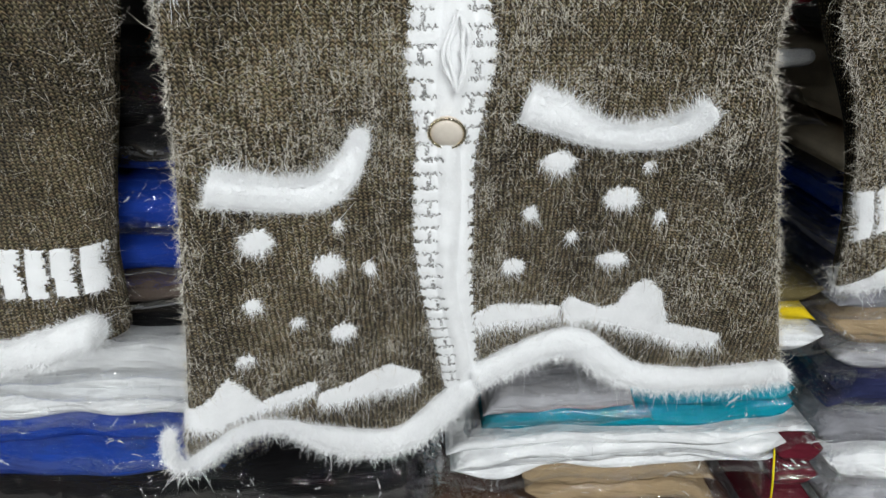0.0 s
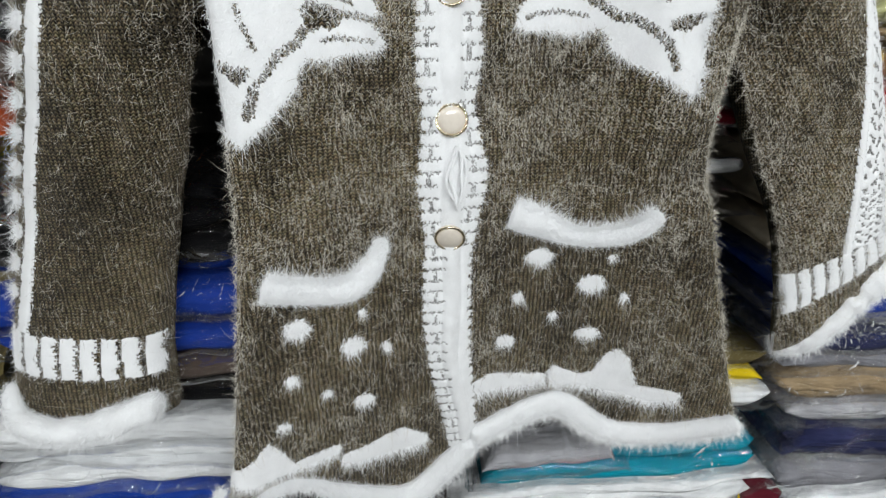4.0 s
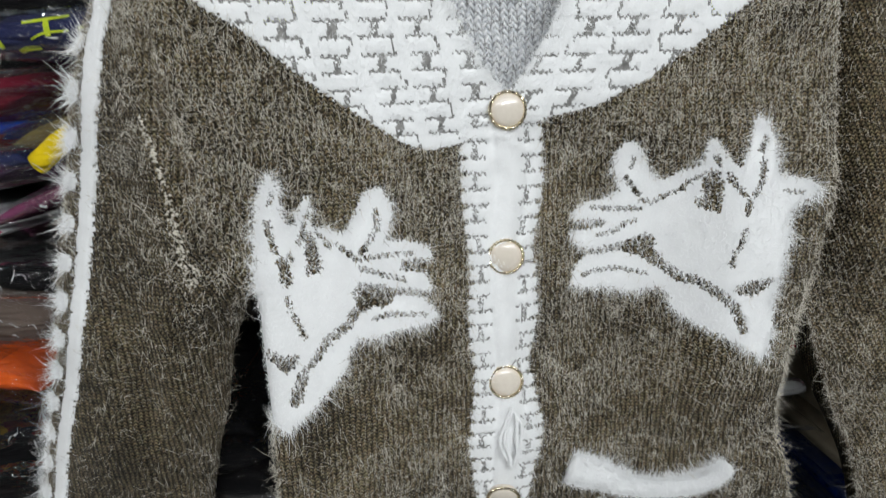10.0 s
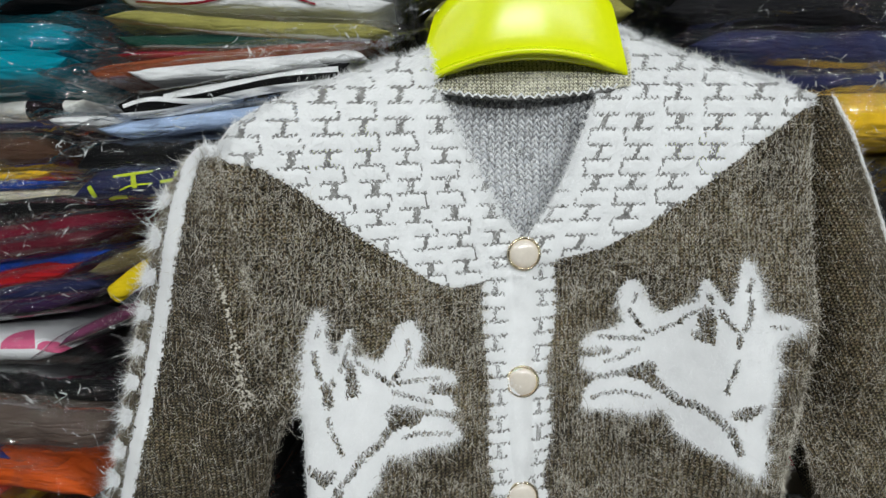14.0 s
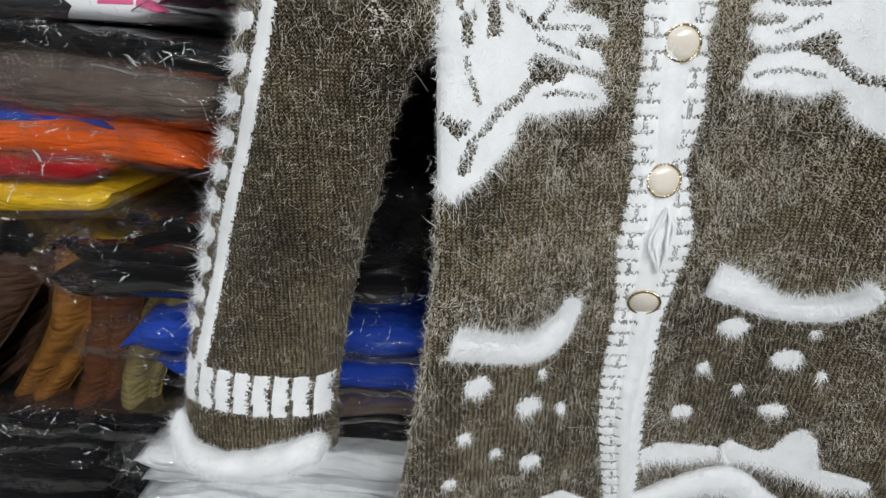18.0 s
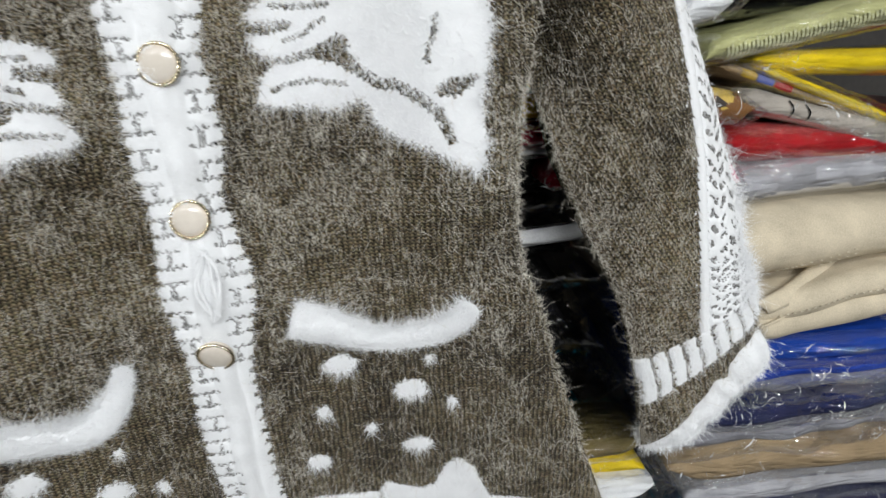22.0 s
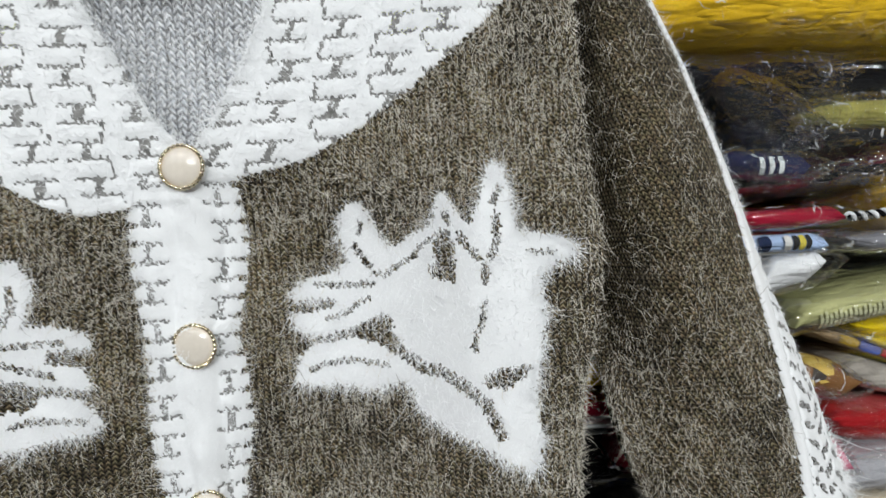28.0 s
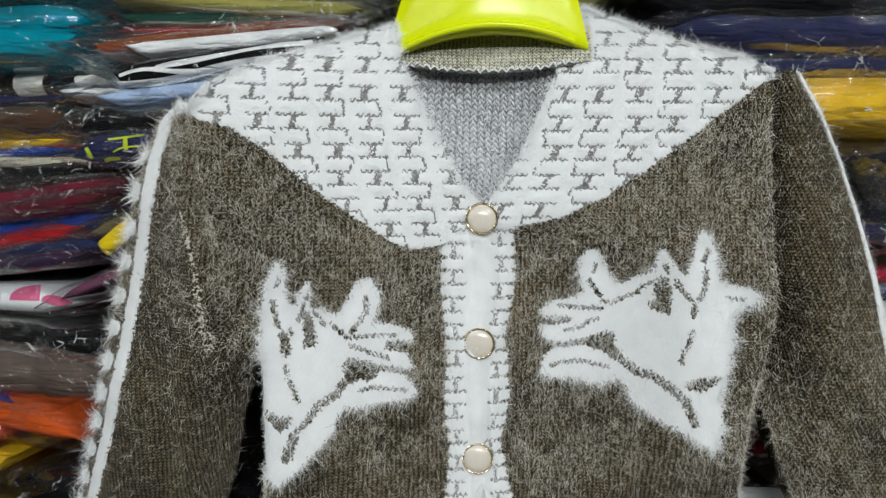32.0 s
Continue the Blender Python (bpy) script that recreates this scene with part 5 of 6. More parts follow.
part("crest", hv.reshape(-1, 3), sheet(41, 28, True), LIME, hanger, "wide glossy lime hanger crest")
rv, rf2, _ = tube(np.array([(0.0560 * h, 0.0045 - 0.010 * (1 - h * h), lo + 0.0035) for h, lo in zip(hx, low_z)][1:-1]), 60, 0.0022, 0.0022, 8)
part("crest_rim", rv, rf2, LIME, hanger)
sv_, sf_, _ = tube(np.array([(-0.018, 0.0005, 1.700), (-0.012, -0.0005, 1.6955), (0.0, -0.0015, 1.694), (0.014, -0.0005, 1.697), (0.020, 0.0005, 1.702)]), 30, 0.0011, 0.0011, 8)
part("crest_slot", sv_, sf_, LIME, hanger)
for sx in (-1, 1):
    pts = np.array([(sx * 0.052, 0.030, 1.640), (sx * 0.08, 0.028, 1.626), (sx * 0.115, 0.024, 1.612), (sx * 0.135, 0.028, 1.598)])
    pts[:, 0] += 0.006
    pts[:, 1] += np.where(sx < 0, -0.028, -0.002) * (np.abs(pts[:, 0]) / 0.15) + 0.022
    av, af, _ = tube(pts, 24, 0.010, 0.006, 10, 0, 1, 0.1)
    part("arm", av, af, LIME, hanger)
kv, kf, _ = tube(np.array([(0.0, 0.012, 1.70), (0.0, 0.012, 1.74), (0.004, 0.014, 1.765), (0.006, 0.035, 1.788), (0.004, 0.062, 1.784), (0.002, 0.075, 1.778)]), 40, 0.0019, 0.0019, 8)
part("hook", kv, kf, STEEL, hanger, "dark steel hook over the shelf edge")

# ---- packed garments on the shelf ----
COL = {
    "black": (0.004, 0.004, 0.0045), "navy": (0.018, 0.022, 0.065), "blue": (0.012, 0.045, 0.30), "royal": (0.008, 0.045, 0.28), "sky": (0.36, 0.47, 0.68), "teal": (0.0, 0.22, 0.30),
    "white": (0.74, 0.75, 0.77), "grey": (0.36, 0.36, 0.38), "dark_grey": (0.010, 0.010, 0.0115), "red": (0.33, 0.010, 0.013), "maroon": (0.085, 0.008, 0.016), "orange": (0.55, 0.085, 0.012),
    "rust": (0.22, 0.06, 0.025), "yellow": (0.68, 0.50, 0.01), "mustard": (0.70, 0.43, 0.018), "olive": (0.30, 0.28, 0.08), "khaki": (0.42, 0.42, 0.20), "beige": (0.55, 0.48, 0.36),
    # the 0.22 grey paints the glare of reflective film as cloth colour
    "tan": (0.30, 0.22, 0.13), "brown": (0.06, 0.032, 0.02), "bark": (0.17, 0.072, 0.014), "green": (0.012, 0.05, 0.035), "purple": (0.030, 0.014, 0.045), "pink": (0.60, 0.14, 0.24), "russet": (0.075, 0.026, 0.010), "straw": (0.15, 0.12, 0.05), "crimson": (0.30, 0.010, 0.030), "plum": (0.15, 0.04, 0.09), "wine": (0.13, 0.010, 0.024), "taupe": (0.095, 0.072, 0.060), "cream": (0.66, 0.60, 0.46), "silver": (0.22, 0.22, 0.24), "oat": (0.38, 0.345, 0.30),
}
SAY = {"silver": "glare-grey", "oat": "oat-coloured", "sky": "pale-blue", "royal": "deep-blue", "dark_grey": "dark-grey", "bark": "golden-brown"}


def crinkle(p, seed, amp, scale):
    """Sharp random creases."""
    g = np.random.default_rng(seed)
    out = np.zeros(len(p))
    for k in range(5):
        a = g.normal(0, 1, 3) * (scale, scale * 0.7, scale * 1.6) * (1 + 0.6 * k)
        out += (1 - 2 * np.abs(np.sin(p @ a + g.uniform(0, 6.28)))) / (1 + 0.5 * k)
    return amp * out / 2.5


def slab_mesh(x0, x1, yf, yb, z0, z1, seed, nx=30, sag=0.003, wob=0.006, tilt=0.0, round_ends=0.6, arc=9, bend=None, ends=None, pinch=(0.0, 0.0)):
    """A soft folded layer: rounded folded edge in front, uneven along its length."""
    h = (z1 - z0) / 2
    a = np.linspace(-math.pi / 2, math.pi / 2, arc)
    front = np.stack([yf + h * 1.2 * (1 - np.cos(a)), h * np.sin(a)], -1)
    back = np.array([(yb, h), (yb, -h)])
    ring = np.vstack([front, [(yf + (yb - yf) * 0.4, h)], back, [(yf + (yb - yf) * 0.4, -h)]])
    u = np.linspace(0, 1, nx)
    e = np.clip(np.minimum(u, 1 - u) * nx / 3.0, 0, 1)
    swell = (1 - round_ends) + round_ends * np.sqrt(e)
    xs = x0 + (x1 - x0) * u
    lean = np.zeros(nx)
    if ends:
        narrow = [0.10 + 0.90 * np.sin(np.pi / 2 * np.clip(d / w, 0, 1)) ** 0.7 for d, w in ((xs - x0, ends[0]), (x1 - xs, ends[1]))]
        swell = swell * narrow[0] * narrow[1]
        lean = h * (pinch[0] * (1 - narrow[0]) + pinch[1] * (1 - narrow[1]))
    push = wob * wave(xs, xs * 0, seed, 28.0) + wob * 0.6 * wave(xs, xs * 0, seed + 1, 75.0)
    lift = sag * wave(xs, xs * 0, seed + 2 if bend is None else bend, 16.0)
    thick = 1 + 0.22 * wave(xs, xs * 0, seed + 3, 30.0)
    X = np.repeat(xs[:, None], len(ring), 1)
    X = X + (0.004 * wave(ring[:, 0] * 60, ring[:, 1] * 90, seed + 5, 1.0))[None] * (1 - e)[:, None]
    Y = ring[None, :, 0] + push[:, None] * np.exp(-np.clip(ring[:, 0] - yf, 0, 1) / 0.06)[None]
    Z = (z0 + z1) / 2 + (ring[None, :, 1] * swell[:, None]) * thick[:, None] + (lift + lean)[:, None] + tilt * (xs - (x0 + x1) / 2)[:, None]
    v = np.stack([X, Y, Z], -1).reshape(-1, 3)
    m = len(ring)
    f = sheet(nx, m, True).tolist() + [list(range(m))[::-1], list(range((nx - 1) * m, nx * m))]
    return v, f


pack_seed = [100]


def glint_film():
    """Glossy whitish crease material that paints the film's glints into its colour."""
    m, nt, b = material("painted_glint_film", 0.16)
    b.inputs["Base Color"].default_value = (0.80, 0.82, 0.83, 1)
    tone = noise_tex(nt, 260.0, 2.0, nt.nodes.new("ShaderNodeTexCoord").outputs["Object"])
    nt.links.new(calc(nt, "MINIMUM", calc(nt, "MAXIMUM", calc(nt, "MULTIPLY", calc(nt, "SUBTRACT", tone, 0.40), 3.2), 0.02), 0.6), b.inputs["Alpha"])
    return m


GLINT = glint_film()


def glint_strips(grid, wide, tall, g, bag):
    """Clusters of short raised crease strips on a bag's front, painted white as glints."""
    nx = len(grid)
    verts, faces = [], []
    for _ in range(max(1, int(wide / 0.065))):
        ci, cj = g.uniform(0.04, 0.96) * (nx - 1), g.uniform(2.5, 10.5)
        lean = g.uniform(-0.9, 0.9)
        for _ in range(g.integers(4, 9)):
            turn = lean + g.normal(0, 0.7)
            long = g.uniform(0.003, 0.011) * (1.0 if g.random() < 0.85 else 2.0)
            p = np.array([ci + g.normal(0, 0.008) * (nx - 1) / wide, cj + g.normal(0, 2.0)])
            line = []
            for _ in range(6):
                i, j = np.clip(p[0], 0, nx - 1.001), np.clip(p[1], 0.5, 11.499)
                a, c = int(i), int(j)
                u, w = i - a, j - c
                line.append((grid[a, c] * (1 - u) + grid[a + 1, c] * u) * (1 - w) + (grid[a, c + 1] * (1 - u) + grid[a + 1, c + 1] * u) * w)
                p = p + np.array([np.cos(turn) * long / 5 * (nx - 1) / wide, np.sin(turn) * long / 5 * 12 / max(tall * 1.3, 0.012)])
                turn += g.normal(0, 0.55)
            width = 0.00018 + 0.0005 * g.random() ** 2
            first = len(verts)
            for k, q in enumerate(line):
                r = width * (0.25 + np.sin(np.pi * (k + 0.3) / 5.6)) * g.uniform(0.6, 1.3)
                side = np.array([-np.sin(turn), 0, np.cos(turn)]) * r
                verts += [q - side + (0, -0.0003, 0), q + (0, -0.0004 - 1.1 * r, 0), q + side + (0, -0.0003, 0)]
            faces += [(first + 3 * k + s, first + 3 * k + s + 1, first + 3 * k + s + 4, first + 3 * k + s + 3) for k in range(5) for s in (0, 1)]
    tagged(part("glint_strips", np.array(verts), faces, GLINT, bag, "whitish strips painted as glints along creases in the film"), kind="stuff")


def packet(x0, x1, z0, z1, color, yf=0.06, depth=0.24, folds=0, tilt=0.0, bag=True, second=None, say="", loose=1.0):
    """A folded garment of several layers in a clear film bag."""
    pack_seed[0] += 11
    sd = pack_seed[0]
    g = np.random.default_rng(sd)
    words = SAY.get(color, color)
    ob = thing("garment_packet", ((x0 + x1) / 2, yf + 0.1, z0), say or f"folded {words} garment {'in glossy clear plastic' if bag else 'without a bag'} on the stack", "clothes packet", "stacked garment packets")
    if second and second[0] == "print":
        mat = printed(color + "_" + second[3], COL[color], second[2], second[1])
    else:
        mat = cloth(color, COL[color]) if not second else cloth(color + "_" + second[3], COL[color], second[:3])
    n = folds or max(1, int(round((z1 - z0) / 0.026 + g.uniform(-0.3, 0.3))))
    step = (z1 - z0) / n
    wide = x1 - x0
    ends = tuple(min(q * (0.4 + 0.6 * loose), 0.3 * wide) for q in g.uniform(0.008, 0.045, 2))
    pinch = tuple(g.uniform(-0.8, 0.8, 2))
    ragged = min(0.018, 0.08 * wide) * loose
    for k in range(n):
        a = z0 + k * step
        yk = yf + g.uniform(0.0, 0.014) * loose
        v, f = slab_mesh(x0 + g.uniform(0, ragged), x1 - g.uniform(0, ragged), yk, yf + depth, a, a + step * 1.04, sd + 3 * k, nx=40, tilt=tilt, sag=0.0045 * loose, wob=0.010 * loose, bend=sd, ends=ends, pinch=pinch)
        part("fold", v, f, mat, ob)
    if bag:
        nx = int(np.clip((x1 - x0) / 0.0046, 14, 100))
        past = g.uniform(0.006, 0.026, 2) * min(1.0, wide / 0.12)
        v, f = slab_mesh(x0 - past[0], x1 + past[1], yf - 0.005, yf + depth + 0.004, z0 - 0.001, z1 + 0.0015, sd, nx=nx, tilt=tilt, sag=0.0045 * loose, wob=0.009 * loose, arc=13, bend=sd,
                         ends=(ends[0] + past[0], ends[1] + past[1]), pinch=pinch)
        m = 17
        idx = np.arange(nx * m) % m
        nrm = np.zeros((nx * m, 3))
        nrm[:, 1] = np.where(idx < 13, -1.0, 0.0)
        nrm[:, 2] = np.where(idx < 13, 0.35 * np.sin(np.linspace(-1.57, 1.57, 13))[np.clip(idx, 0, 12)], 0)
        flap = np.clip(1 - np.minimum(v[:, 0] - x0, x1 - v[:, 0]) / 0.02, 0, 1)
        rumple = 0.5 * flap + np.clip(-0.35 + 2.6 * wave(v[:, 0], v[:, 2], sd + 7, 60.0), 0.03, 1.2)
        jit = np.random.default_rng(sd).normal(0, 1, (len(v), 3)) * (0.0007, 0.0009, 0.0007) * rumple[:, None] * (idx < 13)[:, None]
        v = v + nrm * np.abs(crinkle(v, sd, 0.0026, 26.0) + rumple * crinkle(v, sd + 1, 0.0016, 120.0))[:, None] + jit
        tri = [t for q in f[:-2] for t in ((q[0], q[1], q[2]), (q[0], q[2], q[3]))] + f[-2:]
        b = part("bag", v, tri, FILM, ob, "clear crinkled plastic bag")
        b.visible_shadow = False
        glint_strips(v.reshape(nx, m, 3), x1 - x0, z1 - z0, g, b)
    return ob


W2 = (0.70, 0.70, 0.66)
# column beside the plain sleeve, from the board upwards
for row_ in (
    (-0.52, -0.05, 0.90, 0.965, "black", 0.060), (-0.54, -0.02, 0.965, 1.02, "dark_grey", 0.055), (-0.53, -0.01, 1.02, 1.060, "black", 0.060),
    (-0.372, -0.162, 1.060, 1.108, "royal", 0.055), (-0.365, -0.125, 1.108, 1.128, "white", 0.052), (-0.362, -0.12, 1.128, 1.146, "white", 0.056), (-0.368, -0.11, 1.146, 1.172, "white", 0.050),
    (-0.62, -0.385, 1.060, 1.110, "black", 0.060), (-0.62, -0.380, 1.110, 1.150, "black", 0.058), (-0.62, -0.385, 1.150, 1.172, "black", 0.062),
    (-0.50, -0.13, 1.172, 1.194, "black", 0.060), (-0.32, -0.11, 1.196, 1.2145, "taupe", 0.058),
    (-0.343, -0.11, 1.216, 1.243, "blue", 0.056), (-0.369, -0.11, 1.250, 1.284, "blue", 0.050), (-0.393, -0.13, 1.294, 1.340, "black", 0.043),
    (-0.36, -0.14, 1.336, 1.352, "dark_grey", 0.070), (-0.56, -0.333, 1.3505, 1.370, "mustard", 0.036), (-0.56, -0.335, 1.371, 1.394, "red", 0.034), (-0.56, -0.265, 1.394, 1.416, "orange", 0.030),
    (-0.56, -0.32, 1.417, 1.424, "blue", 0.040), (-0.56, -0.25, 1.424, 1.455, "taupe", 0.034), (-0.55, -0.23, 1.455, 1.474, "black", 0.038), 
    (-0.55, -0.255, 1.494, 1.503, "purple", 0.042), (-0.55, -0.27, 1.503, 1.513, "navy", 0.044), (-0.55, -0.265, 1.513, 1.524, "red", 0.042), (-0.55, -0.26, 1.524, 1.535, "royal", 0.045),
    (-0.55, -0.245, 1.536, 1.547, "maroon", 0.042), (-0.55, -0.225, 1.548, 1.559, "wine", 0.040), (-0.55, -0.235, 1.560, 1.574, "black", 0.046), (-0.55, -0.275, 1.574, 1.581, "royal", 0.046), (-0.55, -0.28, 1.581, 1.589, "cream", 0.044), (-0.55, -0.28, 1.589, 1.594, "red", 0.044),
    (-0.55, -0.28, 1.594, 1.600, "mustard", 0.044), (-0.55, -0.275, 1.601, 1.622, "brown", 0.045), (-0.55, -0.26, 1.622, 1.632, "navy", 0.048), (-0.55, -0.262, 1.648, 1.690, "teal", 0.022),
    (-0.52, -0.25, 1.700, 1.745, "black", 0.05),
):
    packet(*row_[:5], yf=row_[5], tilt=0.13 if 1.49 < row_[2] < 1.575 else (-0.07 if 1.38 < row_[2] < 1.46 else 0.02))
packet(-0.55, -0.285, 1.476, 1.494, "white", 0.040, second=("print", 26.0, ((0.60, 0.10, 0.22), (0.012, 0.012, 0.014)), "pink_print"), say="white garment with pink print in a clear plastic bag")
packet(-0.55, -0.262, 1.632, 1.648, "black", 0.044, second=(0, 0.05, W2, "white_print"), say="black garment with white print in a clear plastic bag")
# column behind the shoulder: left end, right end, lower and upper height at x = -0.16, colour, front, slope
STACK = (
    (-0.262, -0.172, 1.6055, 1.6200, "black", 0.010, 0.075), (-0.247, -0.128, 1.6245, 1.6350, "sky", 0.0, 0.115), (-0.231, -0.088, 1.6535, 1.6625, "white", 0.004, 0.085),
    (-0.257, -0.080, 1.6620, 1.6710, "rust", 0.012, 0.123), (-0.240, -0.080, 1.6685, 1.6722, "crimson", 0.016, 0.04), (-0.239, -0.075, 1.6715, 1.6810, "green", 0.012, 0.023),
    (-0.239, -0.075, 1.6790, 1.6870, "olive", 0.006, -0.06), (-0.245, -0.075, 1.7045, 1.7220, "black", 0.020, 0.02),
    (-0.060, 0.085, 1.6990, 1.7220, "olive", 0.072, 0.02), (-0.24, 0.09, 1.722, 1.750, "dark_grey", 0.080, 0.02),
)
for x0, x1, z0, z1, tint, yf, slope in STACK:
    rise = slope * ((x0 + x1) / 2 + 0.16) if x1 < 0 else 0.0
    packet(x0, x1, z0 + rise, z1 + rise, tint, yf=yf, tilt=slope, folds=1, loose=0.3)
packet(-0.290, -0.238, 1.6265, 1.6335, "white", 0.030, depth=0.10, folds=1, loose=0.3)


def bands(name, lines, body, mat, parent, label=""):
    """Flat bands of colour lying on the rounded front of a fold; body: centre x, centre z, half height, front, slope."""
    xm, zm, h, yf, slope = body
    for half, *pts in lines:
        line = smooth_line(np.array([(x, 0.0, z) for x, z in pts]), 24)
        d = np.gradient(line, axis=0)
        d /= np.linalg.norm(d, axis=1)[:, None]
        out = np.stack([-d[:, 2], 0 * d[:, 0], d[:, 0]], -1)
        w = half * (0.75 + 0.25 * np.sin(np.linspace(0.3, 2.8, 24)))
        v = line[:, None] + out[:, None] * (np.linspace(-1, 1, 5)[None, :, None] * w[:, None, None])
        r = np.clip((v[..., 2] - zm - slope * (v[..., 0] - xm)) / h, -0.97, 0.97)
        v[..., 1] = yf + 1.2 * h * (1 - np.sqrt(1 - r * r)) - 0.0007
        part(name, v.reshape(-1, 3), sheet(24, 5), mat, parent, label)


striped = packet(-0.2335, -0.100, 1.6380, 1.6515, "black", 0.002, tilt=0.17, folds=1, loose=0.05, say="black garment with bold white stripes in a clear plastic bag")
bands("white_stripe", (
    (0.0019, (-0.2310, 1.6297), (-0.2100, 1.6315), (-0.1920, 1.6345), (-0.1650, 1.6412), (-0.1420, 1.6452), (-0.1100, 1.6490)),
    (0.0019, (-0.2060, 1.6405), (-0.1850, 1.6440), (-0.1630, 1.6490), (-0.1400, 1.6535), (-0.1060, 1.6560)),
    (0.0014, (-0.2290, 1.6350), (-0.2200, 1.6382), (-0.2100, 1.6393), (-0.1940, 1.6380), (-0.1800, 1.6385)), (0.0009, (-0.2060, 1.6412), (-0.1900, 1.6455), (-0.1750, 1.6490))),
    (-0.16675, 1.64475, 0.00675, 0.002, 0.17), cloth("white", COL["white"]), striped, "white woven stripe")
navy = packet(-0.257, -0.172, 1.5815, 1.6010, "navy", 0.0, tilt=0.055, folds=1, loose=0.05, say="navy garment with yellow-green stroke print in a clear plastic bag")
bands("print_stroke", (
    (0.0015, (-0.2247, 1.5962), (-0.2238, 1.5925), (-0.2232, 1.5885)), (0.0009, (-0.2360, 1.5952), (-0.2250, 1.5968), (-0.2140, 1.5985)), (0.0014, (-0.2492, 1.5898), (-0.2478, 1.5862), (-0.2468, 1.5832)),
    (0.0010, (-0.2085, 1.5920), (-0.2010, 1.5932), (-0.1930, 1.5955)), (0.0013, (-0.1998, 1.5985), (-0.1995, 1.5962), (-0.1990, 1.5938)), (0.0005, (-0.2320, 1.5872), (-0.2250, 1.5900), (-0.2130, 1.5912)),
    (0.0010, (-0.2400, 1.5818), (-0.2350, 1.5832), (-0.2290, 1.5835))),
    (-0.2145, 1.59125, 0.00975, 0.0, 0.055), cloth("lime_print", (0.42, 0.52, 0.03)), navy, "yellow-green printed stroke")
pale = packet(-0.241, -0.075, 1.6925, 1.7045, "white", 0.012, tilt=-0.047, folds=1, loose=0.05, say="white garment with dark red curved lines in a clear plastic bag")
bands("red_line", ((0.0006, (-0.235, 1.7000), (-0.200, 1.7045), (-0.160, 1.6990), (-0.110, 1.6985)), (0.0006, (-0.225, 1.6970), (-0.190, 1.6960), (-0.150, 1.7020), (-0.120, 1.6950))),
      (-0.158, 1.6985, 0.006, 0.012, -0.047), cloth("crimson", COL["crimson"]), pale, "thin dark red printed line")
# black bags behind the body
zz = 1.10
for k, h in enumerate((0.05, 0.046, 0.05, 0.055, 0.048, 0.05, 0.052, 0.045, 0.06)):
    packet(-0.13 - 0.012 * (k % 3), 0.232 - 0.008 * (k % 2), zz, zz + h, "black" if k % 3 else "dark_grey", yf=0.108 + 0.006 * (k % 2))
    zz += h
# lower middle
for row_ in (
    (-0.01, 0.25, 0.90, 0.965, "dark_grey", 0.120), (0.07, 0.235, 0.985, 1.022, "tan", 0.090), (0.0, 0.30, 1.022, 1.042, "white", 0.092), (0.0, 0.30, 1.042, 1.062, "white", 0.088),
    (0.035, 0.29, 1.063, 1.098, "teal", 0.092),
):
    packet(*row_[:5], yf=row_[5], tilt=0.05, folds=2)
packet(0.035, 0.155, 1.086, 1.110, "grey", yf=0.082, tilt=0.10)
packet(-0.01, 0.26, 0.965, 0.985, "brown", yf=0.10)
# column beside the bordered sleeve
for row_ in (
    (0.27, 0.60, 0.90, 0.96, "grey", 0.085), (0.268, 0.31, 0.96, 1.060, "maroon", 0.078), (0.315, 0.60, 0.96, 1.01, "grey", 0.080), (0.31, 0.60, 1.01, 1.05, "white", 0.082), (0.30, 0.60, 1.05, 1.085, "silver", 0.084),
    (0.29, 0.60, 1.085, 1.118, "navy", 0.086), (0.285, 0.60, 1.118, 1.142, "grey", 0.088), (0.268, 0.60, 1.142, 1.176, "tan", 0.078), (0.272, 0.60, 1.176, 1.196, "silver", 0.080),
    (0.275, 0.60, 1.196, 1.212, "navy", 0.082), (0.27, 0.60, 1.212, 1.226, "silver", 0.082), (0.272, 0.60, 1.226, 1.243, "blue", 0.080), (0.272, 0.60, 1.243, 1.270, "royal", 0.078), (0.27, 0.60, 1.270, 1.283, "black", 0.085),
    (0.262, 0.60, 1.366, 1.388, "grey", 0.080),
    # first black packet stands in for the shadow above the khaki roll
    (0.30, 0.60, 1.4835, 1.496, "black", 0.115), (0.25, 0.60, 1.531, 1.541, "black", 0.080), (0.33, 0.60, 1.532, 1.556, "maroon", 0.090), (0.25, 0.60, 1.556, 1.566, "dark_grey", 0.092), (0.30, 0.60, 1.566, 1.584, "olive", 0.088),
    (0.22, 0.60, 1.584, 1.612, "black", 0.090), (0.13, 0.60, 1.656, 1.670, "navy", 0.074), (0.11, 0.60, 1.670, 1.698, "navy", 0.072), (0.10, 0.60, 1.698, 1.745, "dark_grey", 0.075),
):
    packet(*row_[:5], yf=row_[5])
packet(0.195, 0.60, 1.614, 1.6535, "mustard", yf=0.062, folds=1, loose=0.5, say="thick mustard-yellow garment in a clear plastic bag")


def slanted(x0, x1, z0, z1, tint, yf, slope, at=0.34, **more):
    """A packet with its heights given at one place of its length; gives it back with its front's form."""
    xm = (x0 + x1) / 2
    rise = slope * (xm - at)
    ob = packet(x0, x1, z0 + rise, z1 + rise, tint, yf=yf, tilt=slope, folds=1, loose=0.1, **more)
    return ob, (xm, (z0 + z1) / 2 + rise, (z1 - z0) / 2, yf, slope)


